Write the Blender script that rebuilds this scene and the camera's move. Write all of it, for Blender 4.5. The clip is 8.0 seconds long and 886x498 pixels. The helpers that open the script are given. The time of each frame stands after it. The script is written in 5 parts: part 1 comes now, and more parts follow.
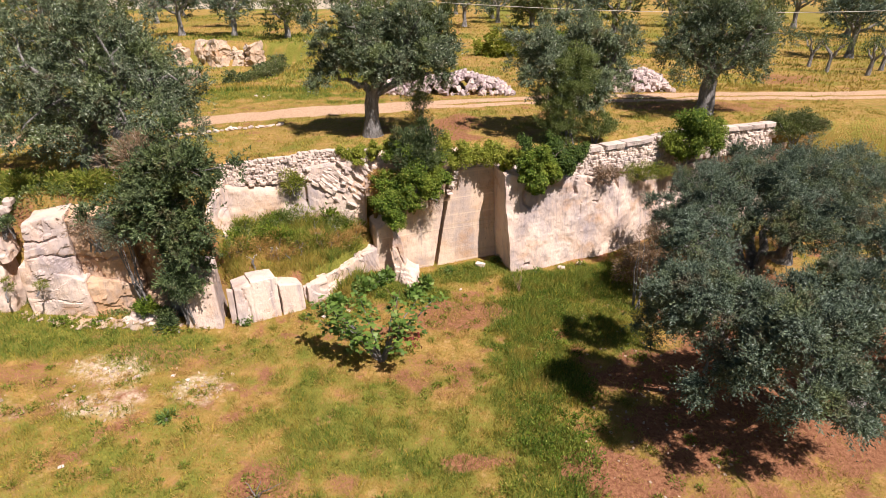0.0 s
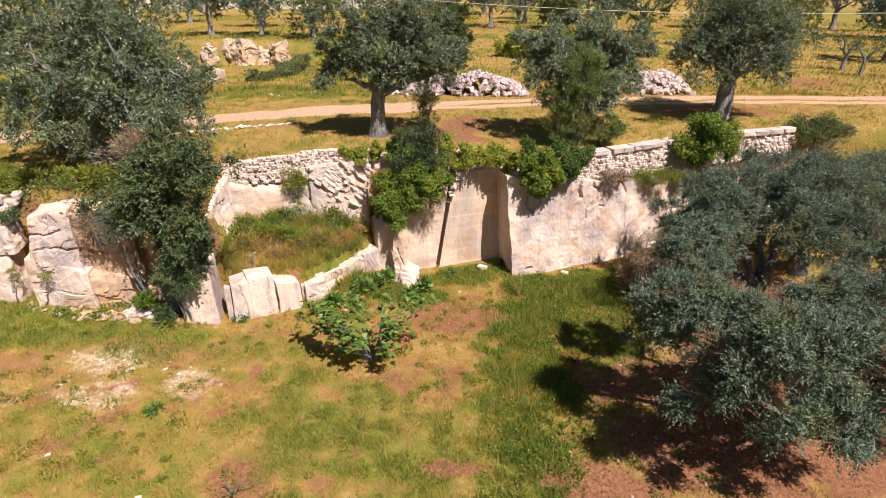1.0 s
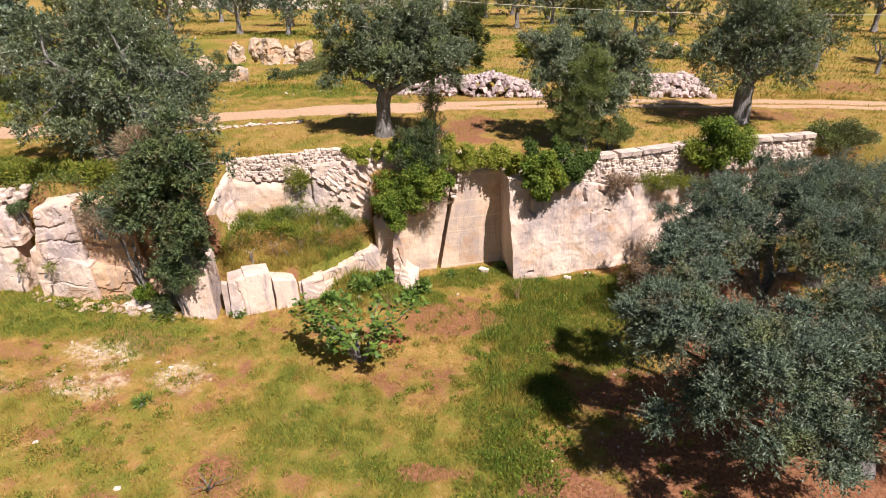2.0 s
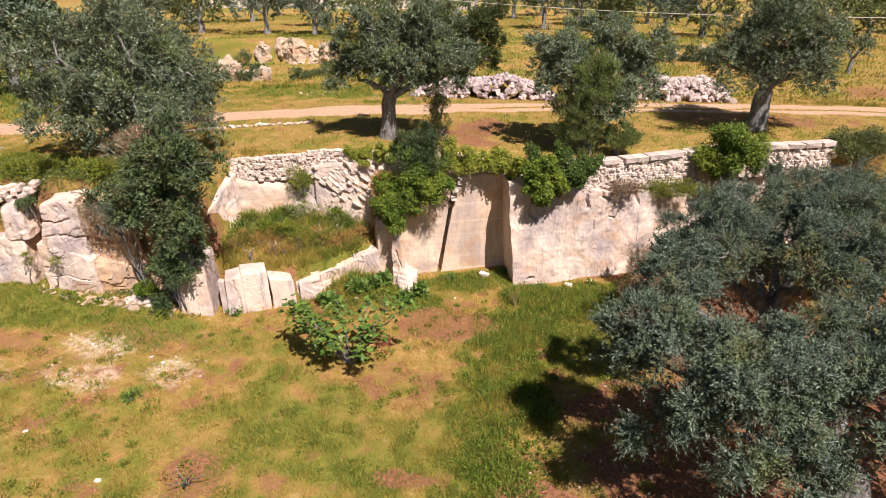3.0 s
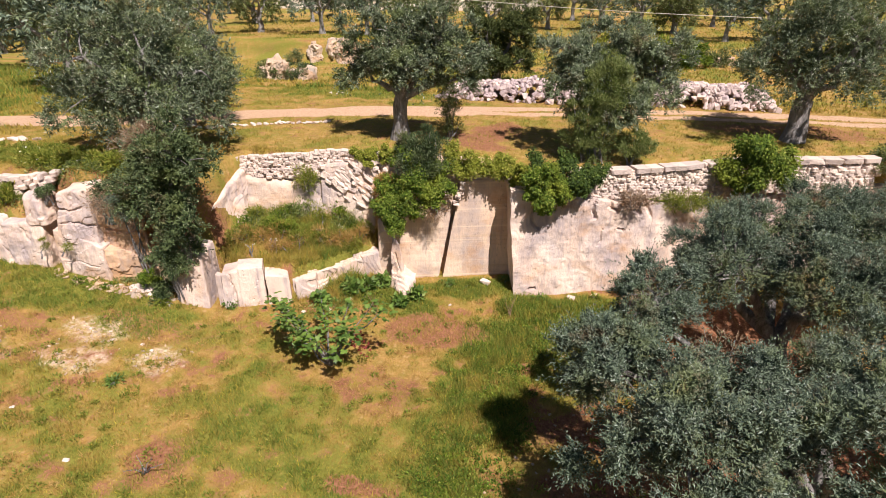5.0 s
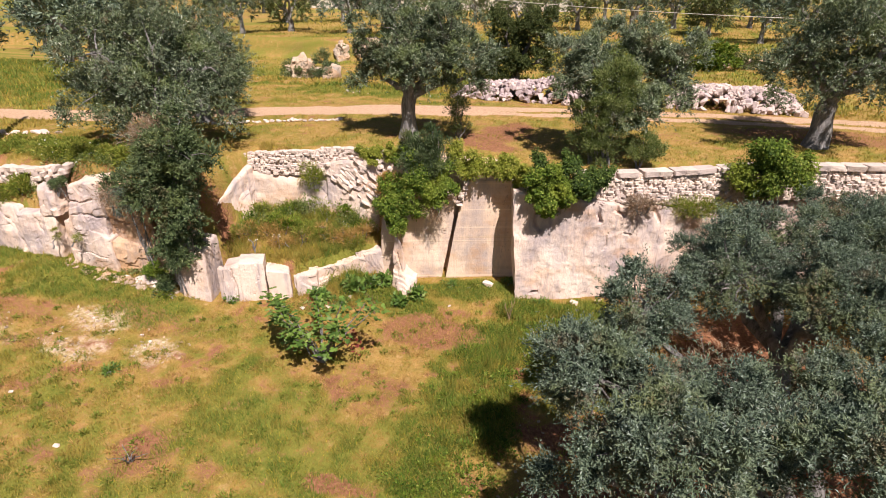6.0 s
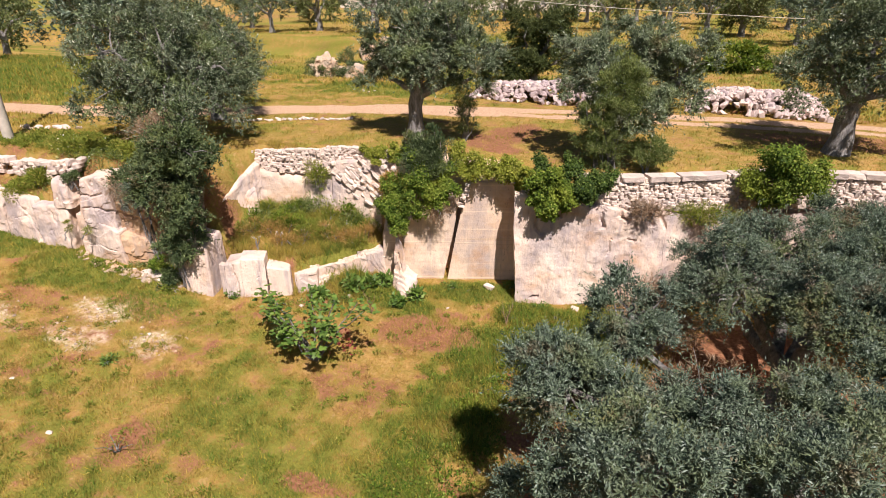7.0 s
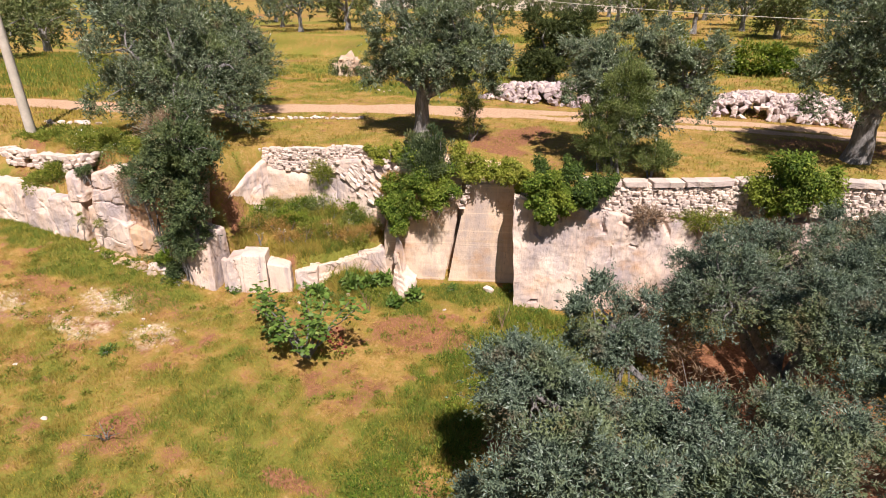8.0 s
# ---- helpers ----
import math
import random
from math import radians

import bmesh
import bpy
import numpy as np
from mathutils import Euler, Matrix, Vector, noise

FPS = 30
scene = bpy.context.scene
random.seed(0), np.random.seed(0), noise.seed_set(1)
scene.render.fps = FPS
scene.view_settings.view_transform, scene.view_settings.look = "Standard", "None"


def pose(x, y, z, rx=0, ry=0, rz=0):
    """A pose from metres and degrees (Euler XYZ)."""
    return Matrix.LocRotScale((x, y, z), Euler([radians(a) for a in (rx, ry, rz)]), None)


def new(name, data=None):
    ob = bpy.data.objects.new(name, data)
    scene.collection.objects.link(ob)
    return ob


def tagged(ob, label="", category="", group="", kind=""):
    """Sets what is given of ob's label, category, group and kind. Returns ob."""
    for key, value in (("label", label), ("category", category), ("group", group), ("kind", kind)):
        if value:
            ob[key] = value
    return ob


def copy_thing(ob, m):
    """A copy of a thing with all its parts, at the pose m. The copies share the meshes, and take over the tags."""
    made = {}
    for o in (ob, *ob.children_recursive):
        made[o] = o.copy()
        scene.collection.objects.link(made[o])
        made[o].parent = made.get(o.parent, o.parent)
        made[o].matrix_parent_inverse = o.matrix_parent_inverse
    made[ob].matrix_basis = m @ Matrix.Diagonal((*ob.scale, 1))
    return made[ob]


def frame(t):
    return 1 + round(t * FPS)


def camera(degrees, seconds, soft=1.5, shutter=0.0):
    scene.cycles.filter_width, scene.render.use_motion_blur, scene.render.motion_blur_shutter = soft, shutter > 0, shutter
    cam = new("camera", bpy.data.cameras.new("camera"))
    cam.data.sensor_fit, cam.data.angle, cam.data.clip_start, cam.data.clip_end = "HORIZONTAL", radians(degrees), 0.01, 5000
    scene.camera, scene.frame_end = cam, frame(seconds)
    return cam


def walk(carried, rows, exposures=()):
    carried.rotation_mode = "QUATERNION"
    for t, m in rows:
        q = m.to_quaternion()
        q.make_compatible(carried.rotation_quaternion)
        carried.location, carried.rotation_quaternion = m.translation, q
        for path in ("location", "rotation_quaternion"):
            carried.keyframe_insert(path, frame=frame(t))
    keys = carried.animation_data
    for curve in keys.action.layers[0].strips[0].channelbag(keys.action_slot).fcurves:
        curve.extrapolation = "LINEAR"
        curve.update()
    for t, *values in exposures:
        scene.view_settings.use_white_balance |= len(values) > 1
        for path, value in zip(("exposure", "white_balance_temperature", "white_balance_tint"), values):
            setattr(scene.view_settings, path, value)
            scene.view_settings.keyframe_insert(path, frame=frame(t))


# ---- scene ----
cam = camera(77.4, 8.0, soft=0.75)
METRES, EYE, TILT, LEAN, TURN = 8.0, 9.6, -26.0, 0.0, 0.0
ROWS = [
    (0.0, 0.0, 0.0, 0.0, 0.0, 0.0, -0.0),
    (0.5, 0.061, 0.0083, 0.0039, 1.47, -0.0, -0.69),
    (1.0, 0.1205, 0.0184, 0.0086, 2.93, -0.02, -1.4),
    (1.5, 0.1803, 0.0322, 0.0094, 4.4, -0.03, -2.09),
    (3.0, 0.3657, 0.0746, 0.0409, 8.87, -0.29, -4.25),
    (3.5, 0.4266, 0.0933, 0.0523, 10.38, -0.39, -4.95),
    (4.0, 0.486, 0.1136, 0.0643, 11.89, -0.52, -5.65),
    (4.5, 0.5448, 0.1372, 0.0742, 13.41, -0.64, -6.35),
    (6.0, 0.7076, 0.2174, 0.0969, 18.13, -1.15, -8.55),
    (6.5, 0.7597, 0.2442, 0.1093, 19.69, -1.42, -9.26),
    (7.0, 0.8133, 0.2714, 0.1223, 21.25, -1.66, -9.94),
    (7.5, 0.8683, 0.3003, 0.1333, 22.85, -1.93, -10.64),
    (8.0, 0.9226, 0.3275, 0.1501, 24.43, -2.24, -11.32),
]
walk(cam, [(t, pose(0, 0, EYE, TILT, LEAN, TURN) @ pose(METRES * x, METRES * y, METRES * z, 90 + pitch, roll, yaw)) for t, x, y, z, yaw, pitch, roll in ROWS])

# ---- light ----
SUN_DIR = Vector((-0.45, 0.47, -1.0)).normalized()
world = bpy.data.worlds.new("sky")
scene.world = world
world.use_nodes = True
wn = world.node_tree
sky = wn.nodes.new("ShaderNodeTexSky")
sky.sky_type, sky.sun_disc = "NISHITA", False
sky.sun_elevation = math.asin(-SUN_DIR.z)
sky.sun_rotation = math.atan2(-SUN_DIR.x, -SUN_DIR.y)
wn.links.new(sky.outputs[0], wn.nodes["Background"].inputs[0])
wn.nodes["Background"].inputs[1].default_value = 0.032
sun = new("sun", bpy.data.lights.new("sun", "SUN"))
sun.data.energy, sun.data.angle, sun.data.color = 5.15, radians(0.55), (1.0, 0.885, 0.825)
sun.matrix_world = Matrix.Translation((6, -8, 30)) @ SUN_DIR.to_track_quat("-Z", "Y").to_matrix().to_4x4()
scene.view_settings.exposure = 0.67


# ---- noise and mesh helpers ----
def lattice(i, j, k, seed):
    h = (i * 374761393 + j * 668265263 + k * 2147483647 + seed * 1274126177) & 0xFFFFFFFF
    h = ((h ^ (h >> 13)) * 1274126177) & 0xFFFFFFFF
    h = ((h ^ (h >> 16)) * 2246822519) & 0xFFFFFFFF
    return ((h ^ (h >> 15)) & 0xFFFFFF) / float(0xFFFFFF)


def vnoise(x, y, z=0.0, seed=0):
    """Smooth value noise, -1 to 1, on numpy arrays."""
    x, y, z = np.broadcast_arrays(np.asarray(x, float), np.asarray(y, float), np.asarray(z, float))
    i, j, k = (np.floor(a).astype(np.int64) for a in (x, y, z))
    u, v, w = x - i, y - j, z - k
    u, v, w = (a * a * (3 - 2 * a) for a in (u, v, w))
    out = 0
    for di in (0, 1):
        for dj in (0, 1):
            for dk in (0, 1):
                out = out + lattice(i + di, j + dj, k + dk, seed) * (u if di else 1 - u) * (v if dj else 1 - v) * (w if dk else 1 - w)
    return out * 2 - 1


def fbm(x, y, z=0.0, seed=0, octaves=4):
    out, amp, f = 0, 0.55, 1.0
    for o in range(octaves):
        out = out + amp * vnoise(np.asarray(x) * f, np.asarray(y) * f, np.asarray(z) * f, seed + 17 * o)
        amp, f = amp * 0.5, f * 2.03
    return out


def smooth(a, b, v):
    t = np.clip((np.asarray(v, float) - a) / (b - a), 0, 1)
    return t * t * (3 - 2 * t)


def mesh_of(name, verts, faces, material=None, soft=False):
    """A mesh from an array of vertices and one of faces with equal corner counts."""
    verts, faces = np.asarray(verts, np.float32), np.asarray(faces, np.int32)
    me = bpy.data.meshes.new(name)
    me.vertices.add(len(verts))
    me.vertices.foreach_set("co", verts.ravel())
    n, c = faces.shape
    me.loops.add(n * c)
    me.loops.foreach_set("vertex_index", faces.ravel())
    me.polygons.add(n)
    me.polygons.foreach_set("loop_start", np.arange(n, dtype=np.int32) * c)
    me.polygons.foreach_set("use_smooth", np.full(n, soft))
    if material:
        me.materials.append(material)
    me.update(calc_edges=True)
    return me


def tint(me, name, colours):
    """Per-vertex values for a material to mix by."""
    at = me.color_attributes.new(name, "FLOAT_COLOR", "POINT")
    at.data.foreach_set("color", np.asarray(colours, np.float32).ravel())


def part(name, me, material=None, parent=None, label=""):
    """One mesh object, under a thing or a part."""
    if isinstance(me, bmesh.types.BMesh):
        bm, me = me, bpy.data.meshes.new(name)
        bm.to_mesh(me)
        bm.free()
    if material and not me.materials:
        me.materials.append(material)
    ob = new(name, me)
    ob.parent = parent
    if label:
        tagged(ob, label)
    return ob


def thing(name, x, y, z, label, category, group="", kind=""):
    """An empty at the base of a thing, which parents its parts."""
    ob = new(name)
    ob.empty_display_size = 0.2
    ob.location = (x, y, z)
    return tagged(ob, label, category, group, kind)


# ---- materials ----
def surface(name, rough=0.9, spec=0.25):
    m = bpy.data.materials.new(name)
    m.use_nodes = True
    b = m.node_tree.nodes["Principled BSDF"]
    b.inputs["Roughness"].default_value = rough
    b.inputs["Specular IOR Level"].default_value = spec
    return m, m.node_tree, b


def place(nt, sx=1.0, sy=1.0, sz=1.0):
    """World position, stretched."""
    g = nt.nodes.new("ShaderNodeNewGeometry")
    s = nt.nodes.new("ShaderNodeVectorMath")
    s.operation = "MULTIPLY"
    nt.links.new(g.outputs["Position"], s.inputs[0])
    s.inputs[1].default_value = (sx, sy, sz)
    return s.outputs[0]


def grain(nt, vec, scale, detail=4.0, rough=0.55, low=0.35, high=0.65):
    """Noise, stretched to 0..1 between low and high."""
    n = nt.nodes.new("ShaderNodeTexNoise")
    nt.links.new(vec, n.inputs["Vector"])
    n.inputs["Scale"].default_value, n.inputs["Detail"].default_value, n.inputs["Roughness"].default_value = scale, detail, rough
    r = nt.nodes.new("ShaderNodeMapRange")
    r.inputs["From Min"].default_value, r.inputs["From Max"].default_value = low, high
    nt.links.new(n.outputs[0], r.inputs[0])
    return r.outputs[0]


def blend(nt, fac, a, b, mode="MIX"):
    """Mix of two colours (or sockets) by a factor (or socket)."""
    m = nt.nodes.new("ShaderNodeMix")
    m.data_type, m.blend_type = "RGBA", mode
    for i, v in ((0, fac), (6, a), (7, b)):
        if isinstance(v, bpy.types.NodeSocket):
            nt.links.new(v, m.inputs[i])
        else:
            m.inputs[i].default_value = v if i == 0 else (*v, 1)
    return m.outputs[2]


def math_node(nt, op, a, b=0.0):
    m = nt.nodes.new("ShaderNodeMath")
    m.operation = op
    for i, v in ((0, a), (1, b)):
        if isinstance(v, bpy.types.NodeSocket):
            nt.links.new(v, m.inputs[i])
        else:
            m.inputs[i].default_value = v
    return m.outputs[0]


def relief(nt, bsdf, height, strength, distance):
    b = nt.nodes.new("ShaderNodeBump")
    b.inputs["Strength"].default_value, b.inputs["Distance"].default_value = strength, distance
    nt.links.new(height, b.inputs["Height"])
    nt.links.new(b.outputs[0], bsdf.inputs["Normal"])


def island_random(nt):
    return nt.nodes.new("ShaderNodeNewGeometry").outputs["Random Per Island"]


def limestone(name, light, warm, grey, cut=0.0):
    """Soft pale quarry stone: cream body, ochre stains, grey weathering in streaks, faint saw courses."""
    m, nt, b = surface(name, 0.92, 0.2)
    col = blend(nt, grain(nt, place(nt), 0.8, 5, 0.6), light, warm)
    col = blend(nt, math_node(nt, "MULTIPLY", grain(nt, place(nt, 1, 1, 0.5), 0.9, 6, 0.65, 0.46, 0.64), 0.85), col, grey)
    col = blend(nt, math_node(nt, "MULTIPLY", grain(nt, place(nt, 1, 1, 0.1), 4.0, 4, 0.6, 0.53, 0.70), 0.65), col, grey)
    col = blend(nt, math_node(nt, "MULTIPLY", grain(nt, place(nt, 1, 1, 1.4), 0.9, 5, 0.6, 0.53, 0.70), 0.65), col, (0.50, 0.29, 0.15))
    col = blend(nt, math_node(nt, "MULTIPLY", grain(nt, place(nt, 1, 1, 0.6), 9.0, 6, 0.8, 0.585, 0.68), 0.75), col, (0.22, 0.18, 0.16))
    col = blend(nt, math_node(nt, "MULTIPLY", grain(nt, place(nt, 0.1, 0.1, 2.2), 1.5, 3, 0.5, 0.56, 0.64), 0.4 * cut), col, (0.48, 0.34, 0.21))
    col = blend(nt, math_node(nt, "MULTIPLY", grain(nt, place(nt, 0.04, 0.04, 5.0), 1.6, 2, 0.5, 0.62, 0.67), 0.4 * cut), col, (0.80, 0.65, 0.49))
    col = blend(nt, math_node(nt, "MULTIPLY", grain(nt, place(nt, 0.05, 0.05, 7.0), 1.9, 2, 0.5, 0.64, 0.69), 0.25 * cut), col, (0.42, 0.31, 0.22))
    nt.links.new(col, b.inputs["Base Color"])
    h = math_node(nt, "ADD", grain(nt, place(nt), 4.0, 8, 0.7), math_node(nt, "MULTIPLY", grain(nt, place(nt, 1, 1, 0.18), 4.5, 6, 0.7), 1.0))
    h = math_node(nt, "ADD", h, math_node(nt, "MULTIPLY", grain(nt, place(nt, 0.05, 0.05, 6.0), 1.6, 3, 0.6), 0.35 * cut))
    relief(nt, b, h, 0.42 - 0.2 * cut, 0.04)
    return m


ROCK = limestone("quarry_limestone", (0.73, 0.605, 0.525), (0.63, 0.475, 0.385), (0.34, 0.295, 0.31), 0.0)
CUT = limestone("sawn_limestone", (0.73, 0.575, 0.45), (0.65, 0.475, 0.345), (0.42, 0.345, 0.325), 1.0)

STAINED = limestone("iron_stained_limestone", (0.62, 0.44, 0.31), (0.52, 0.31, 0.17), (0.33, 0.28, 0.27), 0.0)
TAN = limestone("tan_limestone", (0.66, 0.53, 0.44), (0.55, 0.40, 0.30), (0.37, 0.32, 0.31), 0.5)
BANK = limestone("weathered_bank_stone", (0.55, 0.43, 0.33), (0.46, 0.32, 0.22), (0.28, 0.25, 0.22), 0.0)


def fieldstone(name, pale, grey):
    m, nt, b = surface(name, 0.9, 0.2)
    o = nt.nodes.new("ShaderNodeObjectInfo")
    col = blend(nt, o.outputs["Random"], pale, grey)
    col = blend(nt, math_node(nt, "MULTIPLY", grain(nt, place(nt), 7, 5, 0.65, 0.5, 0.7), 0.5), col, (0.30, 0.26, 0.24))
    nt.links.new(col, b.inputs["Base Color"])
    relief(nt, b, grain(nt, place(nt), 14, 6, 0.7), 0.5, 0.03)
    return m


STONE = fieldstone("field_stone", (0.73, 0.605, 0.52), (0.52, 0.43, 0.395))
HEAP = fieldstone("heaped_field_stone", (0.70, 0.57, 0.51), (0.36, 0.29, 0.31))


def ground_material():
    """Meadow soil: green, dry, bare red earth, pale rock and track, by the zones laid on the mesh."""
    m, nt, b = surface("meadow_soil", 0.96, 0.1)
    at = nt.nodes.new("ShaderNodeVertexColor")
    at.layer_name = "zones"
    sep = nt.nodes.new("ShaderNodeSeparateColor")
    nt.links.new(at.outputs["Color"], sep.inputs[0])
    fine, mid = grain(nt, place(nt), 11, 6, 0.7, 0.3, 0.7), grain(nt, place(nt), 2.3, 5, 0.6)
    dry = blend(nt, fine, (0.28, 0.155, 0.045), (0.50, 0.315, 0.12))
    dry = blend(nt, math_node(nt, "MULTIPLY", mid, 0.7), dry, (0.19, 0.17, 0.03))
    dry = blend(nt, math_node(nt, "MULTIPLY", grain(nt, place(nt), 5.0, 5, 0.7, 0.55, 0.68), 0.6), dry, (0.52, 0.34, 0.18))
    green = blend(nt, fine, (0.115, 0.122, 0.02), (0.25, 0.24, 0.05))
    soil = blend(nt, fine, (0.145, 0.055, 0.029), (0.37, 0.185, 0.105))
    pale = blend(nt, fine, (0.44, 0.31, 0.19), (0.80, 0.68, 0.54))

    def edged(sock, width=0.35):
        s = math_node(nt, "ADD", sock, math_node(nt, "MULTIPLY", math_node(nt, "SUBTRACT", fine, 0.5), width))
        r = nt.nodes.new("ShaderNodeMapRange")
        r.inputs["From Min"].default_value, r.inputs["From Max"].default_value = 0.35, 0.65
        nt.links.new(s, r.inputs[0])
        return r.outputs[0]
    col = blend(nt, edged(sep.outputs[0], 0.6), dry, green)
    col = blend(nt, edged(sep.outputs[1], 0.6), col, soil)
    col = blend(nt, math_node(nt, "MULTIPLY", sep.outputs[2], grain(nt, place(nt), 5.0, 6, 0.7, 0.38, 0.6)), col, pale)
    col = blend(nt, edged(at.outputs["Alpha"], 0.3), col, blend(nt, fine, (0.40, 0.25, 0.16), (0.60, 0.42, 0.29)))
    nt.links.new(col, b.inputs["Base Color"])
    relief(nt, b, math_node(nt, "ADD", fine, mid), 0.6, 0.06)
    return m


GROUND = ground_material()


def leaf_material(name, dark, light, under, through_light=0.14, rough=0.6, spec=0.2, aged=None, fresh=None):
    """Leaves that differ one from another, and let some light through."""
    m, nt, b = surface(name, rough, spec)
    r = island_random(nt)
    col = blend(nt, r, dark, light)
    pick = math_node(nt, "GREATER_THAN", math_node(nt, "FRACT", math_node(nt, "MULTIPLY", r, 17.3)), 0.93)
    col = blend(nt, pick, col, under)
    col = blend(nt, math_node(nt, "MULTIPLY", grain(nt, place(nt), 1.6, 3, 0.6, 0.5, 0.75), 0.35), col, under)
    if fresh:
        col = blend(nt, math_node(nt, "MULTIPLY", grain(nt, place(nt), 1.0, 3, 0.6, 0.5, 0.68), 0.6), col, fresh)
    if aged:
        col = blend(nt, math_node(nt, "MULTIPLY", grain(nt, place(nt), 1.4, 4, 0.65, 0.57, 0.68), 0.65), col, aged)
    nt.links.new(col, b.inputs["Base Color"])
    tr = nt.nodes.new("ShaderNodeBsdfTranslucent")
    nt.links.new(col, tr.inputs[0])
    mix = nt.nodes.new("ShaderNodeMixShader")
    mix.inputs[0].default_value = through_light
    nt.links.new(b.outputs[0], mix.inputs[1])
    nt.links.new(tr.outputs[0], mix.inputs[2])
    nt.links.new(mix.outputs[0], nt.nodes["Material Output"].inputs[0])
    return m


OLIVE = leaf_material("olive_leaf", (0.028, 0.05, 0.036), (0.19, 0.25, 0.17), (0.29, 0.35, 0.30), 0.18, aged=(0.20, 0.125, 0.075), fresh=(0.19, 0.22, 0.07))
OLIVE_GREEN = leaf_material("olive_leaf_green", (0.036, 0.058, 0.034), (0.21, 0.265, 0.15), (0.44, 0.49, 0.39), 0.22, aged=(0.20, 0.14, 0.085), fresh=(0.20, 0.25, 0.07))
OLIVE_WARM = leaf_material("olive_leaf_yellowed", (0.06, 0.085, 0.03), (0.18, 0.21, 0.075), (0.34, 0.35, 0.20), aged=(0.18, 0.14, 0.08), fresh=(0.17, 0.22, 0.05))
IVY = leaf_material("ivy_leaf", (0.035, 0.075, 0.010), (0.18, 0.26, 0.03), (0.32, 0.36, 0.08), 0.3, fresh=(0.28, 0.32, 0.04))
# darker copy of the ivy leaf, with shade put into its colours
IVY_SHADE_TINT = leaf_material("ivy_leaf_painted_shade", (0.018, 0.04, 0.010), (0.085, 0.14, 0.022), (0.17, 0.22, 0.05), 0.2)
OLIVE_PALE = leaf_material("olive_leaf_pale", (0.055, 0.085, 0.05), (0.27, 0.33, 0.20), (0.48, 0.53, 0.43), 0.28, aged=(0.22, 0.16, 0.10), fresh=(0.25, 0.30, 0.09))
IVY_YELLOW = leaf_material("ivy_leaf_yellow", (0.14, 0.18, 0.02), (0.32, 0.34, 0.05), (0.42, 0.40, 0.10), 0.35)
FIG = leaf_material("fig_leaf", (0.05, 0.105, 0.02), (0.17, 0.27, 0.05), (0.27, 0.34, 0.10), 0.3, spec=0.35, rough=0.5)
DARKLEAF = leaf_material("dark_needle_leaf", (0.03, 0.05, 0.018), (0.10, 0.125, 0.035), (0.15, 0.17, 0.06), 0.2)
SUCKER = leaf_material("olive_sucker_leaf", (0.08, 0.12, 0.03), (0.24, 0.29, 0.09), (0.38, 0.41, 0.2), 0.3)
WEED = leaf_material("weed_leaf", (0.10, 0.145, 0.02), (0.28, 0.31, 0.05), (0.42, 0.37, 0.10), 0.35)
WILD = leaf_material("wild_olive_leaf", (0.024, 0.048, 0.022), (0.12, 0.165, 0.065), (0.26, 0.31, 0.18), 0.2, aged=(0.17, 0.12, 0.075), fresh=(0.17, 0.21, 0.06))
DRYWEED = leaf_material("dry_weed", (0.34, 0.19, 0.06), (0.56, 0.36, 0.13), (0.42, 0.33, 0.11), 0.3)
TWIGGY = leaf_material("dry_twig", (0.16, 0.10, 0.06), (0.36, 0.25, 0.16), (0.45, 0.38, 0.30), 0.15)
REDLEAF = leaf_material("withered_leaf", (0.16, 0.03, 0.025), (0.26, 0.06, 0.05), (0.20, 0.05, 0.03), 0.2)
PETAL = leaf_material("white_flower", (0.75, 0.75, 0.68), (0.85, 0.85, 0.78), (0.80, 0.78, 0.65), 0.3)


def bark_material(name, dark, light):
    m, nt, b = surface(name, 0.92, 0.15)
    col = blend(nt, grain(nt, place(nt, 1, 1, 0.3), 9, 6, 0.7), dark, light)
    col = blend(nt, math_node(nt, "MULTIPLY", grain(nt, place(nt), 3, 3), 0.4), col, (0.20, 0.18, 0.16))
    nt.links.new(col, b.inputs["Base Color"])
    relief(nt, b, grain(nt, place(nt, 1, 1, 0.25), 14, 6, 0.7), 0.9, 0.06)
    return m


BARK = bark_material("olive_bark", (0.13, 0.125, 0.125), (0.44, 0.42, 0.42))


def grass_material():
    m, nt, b = surface("grass_blade", 0.7, 0.2)
    at = nt.nodes.new("ShaderNodeVertexColor")
    at.layer_name = "tint"
    col = blend(nt, math_node(nt, "MULTIPLY", island_random(nt), 0.35), at.outputs["Color"], (0.40, 0.34, 0.12))
    nt.links.new(col, b.inputs["Base Color"])
    tr = nt.nodes.new("ShaderNodeBsdfTranslucent")
    nt.links.new(col, tr.inputs[0])
    mix = nt.nodes.new("ShaderNodeMixShader")
    mix.inputs[0].default_value = 0.3
    nt.links.new(b.outputs[0], mix.inputs[1])
    nt.links.new(tr.outputs[0], mix.inputs[2])
    nt.links.new(mix.outputs[0], nt.nodes["Material Output"].inputs[0])
    return m


GRASS = grass_material()


def plain(name, a, b_, scale=8.0, rough=0.85):
    m, nt, b = surface(name, rough, 0.25)
    col = blend(nt, grain(nt, place(nt), scale, 5, 0.65), a, b_)
    nt.links.new(col, b.inputs["Base Color"])
    relief(nt, b, grain(nt, place(nt), scale * 3, 5), 0.3, 0.01)
    return m


# ---- ground: quarry floor, ledges and terrace in one sheet ----
def bar(x, *pairs):
    return np.interp(x, [p[0] for p in pairs], [p[1] for p in pairs])


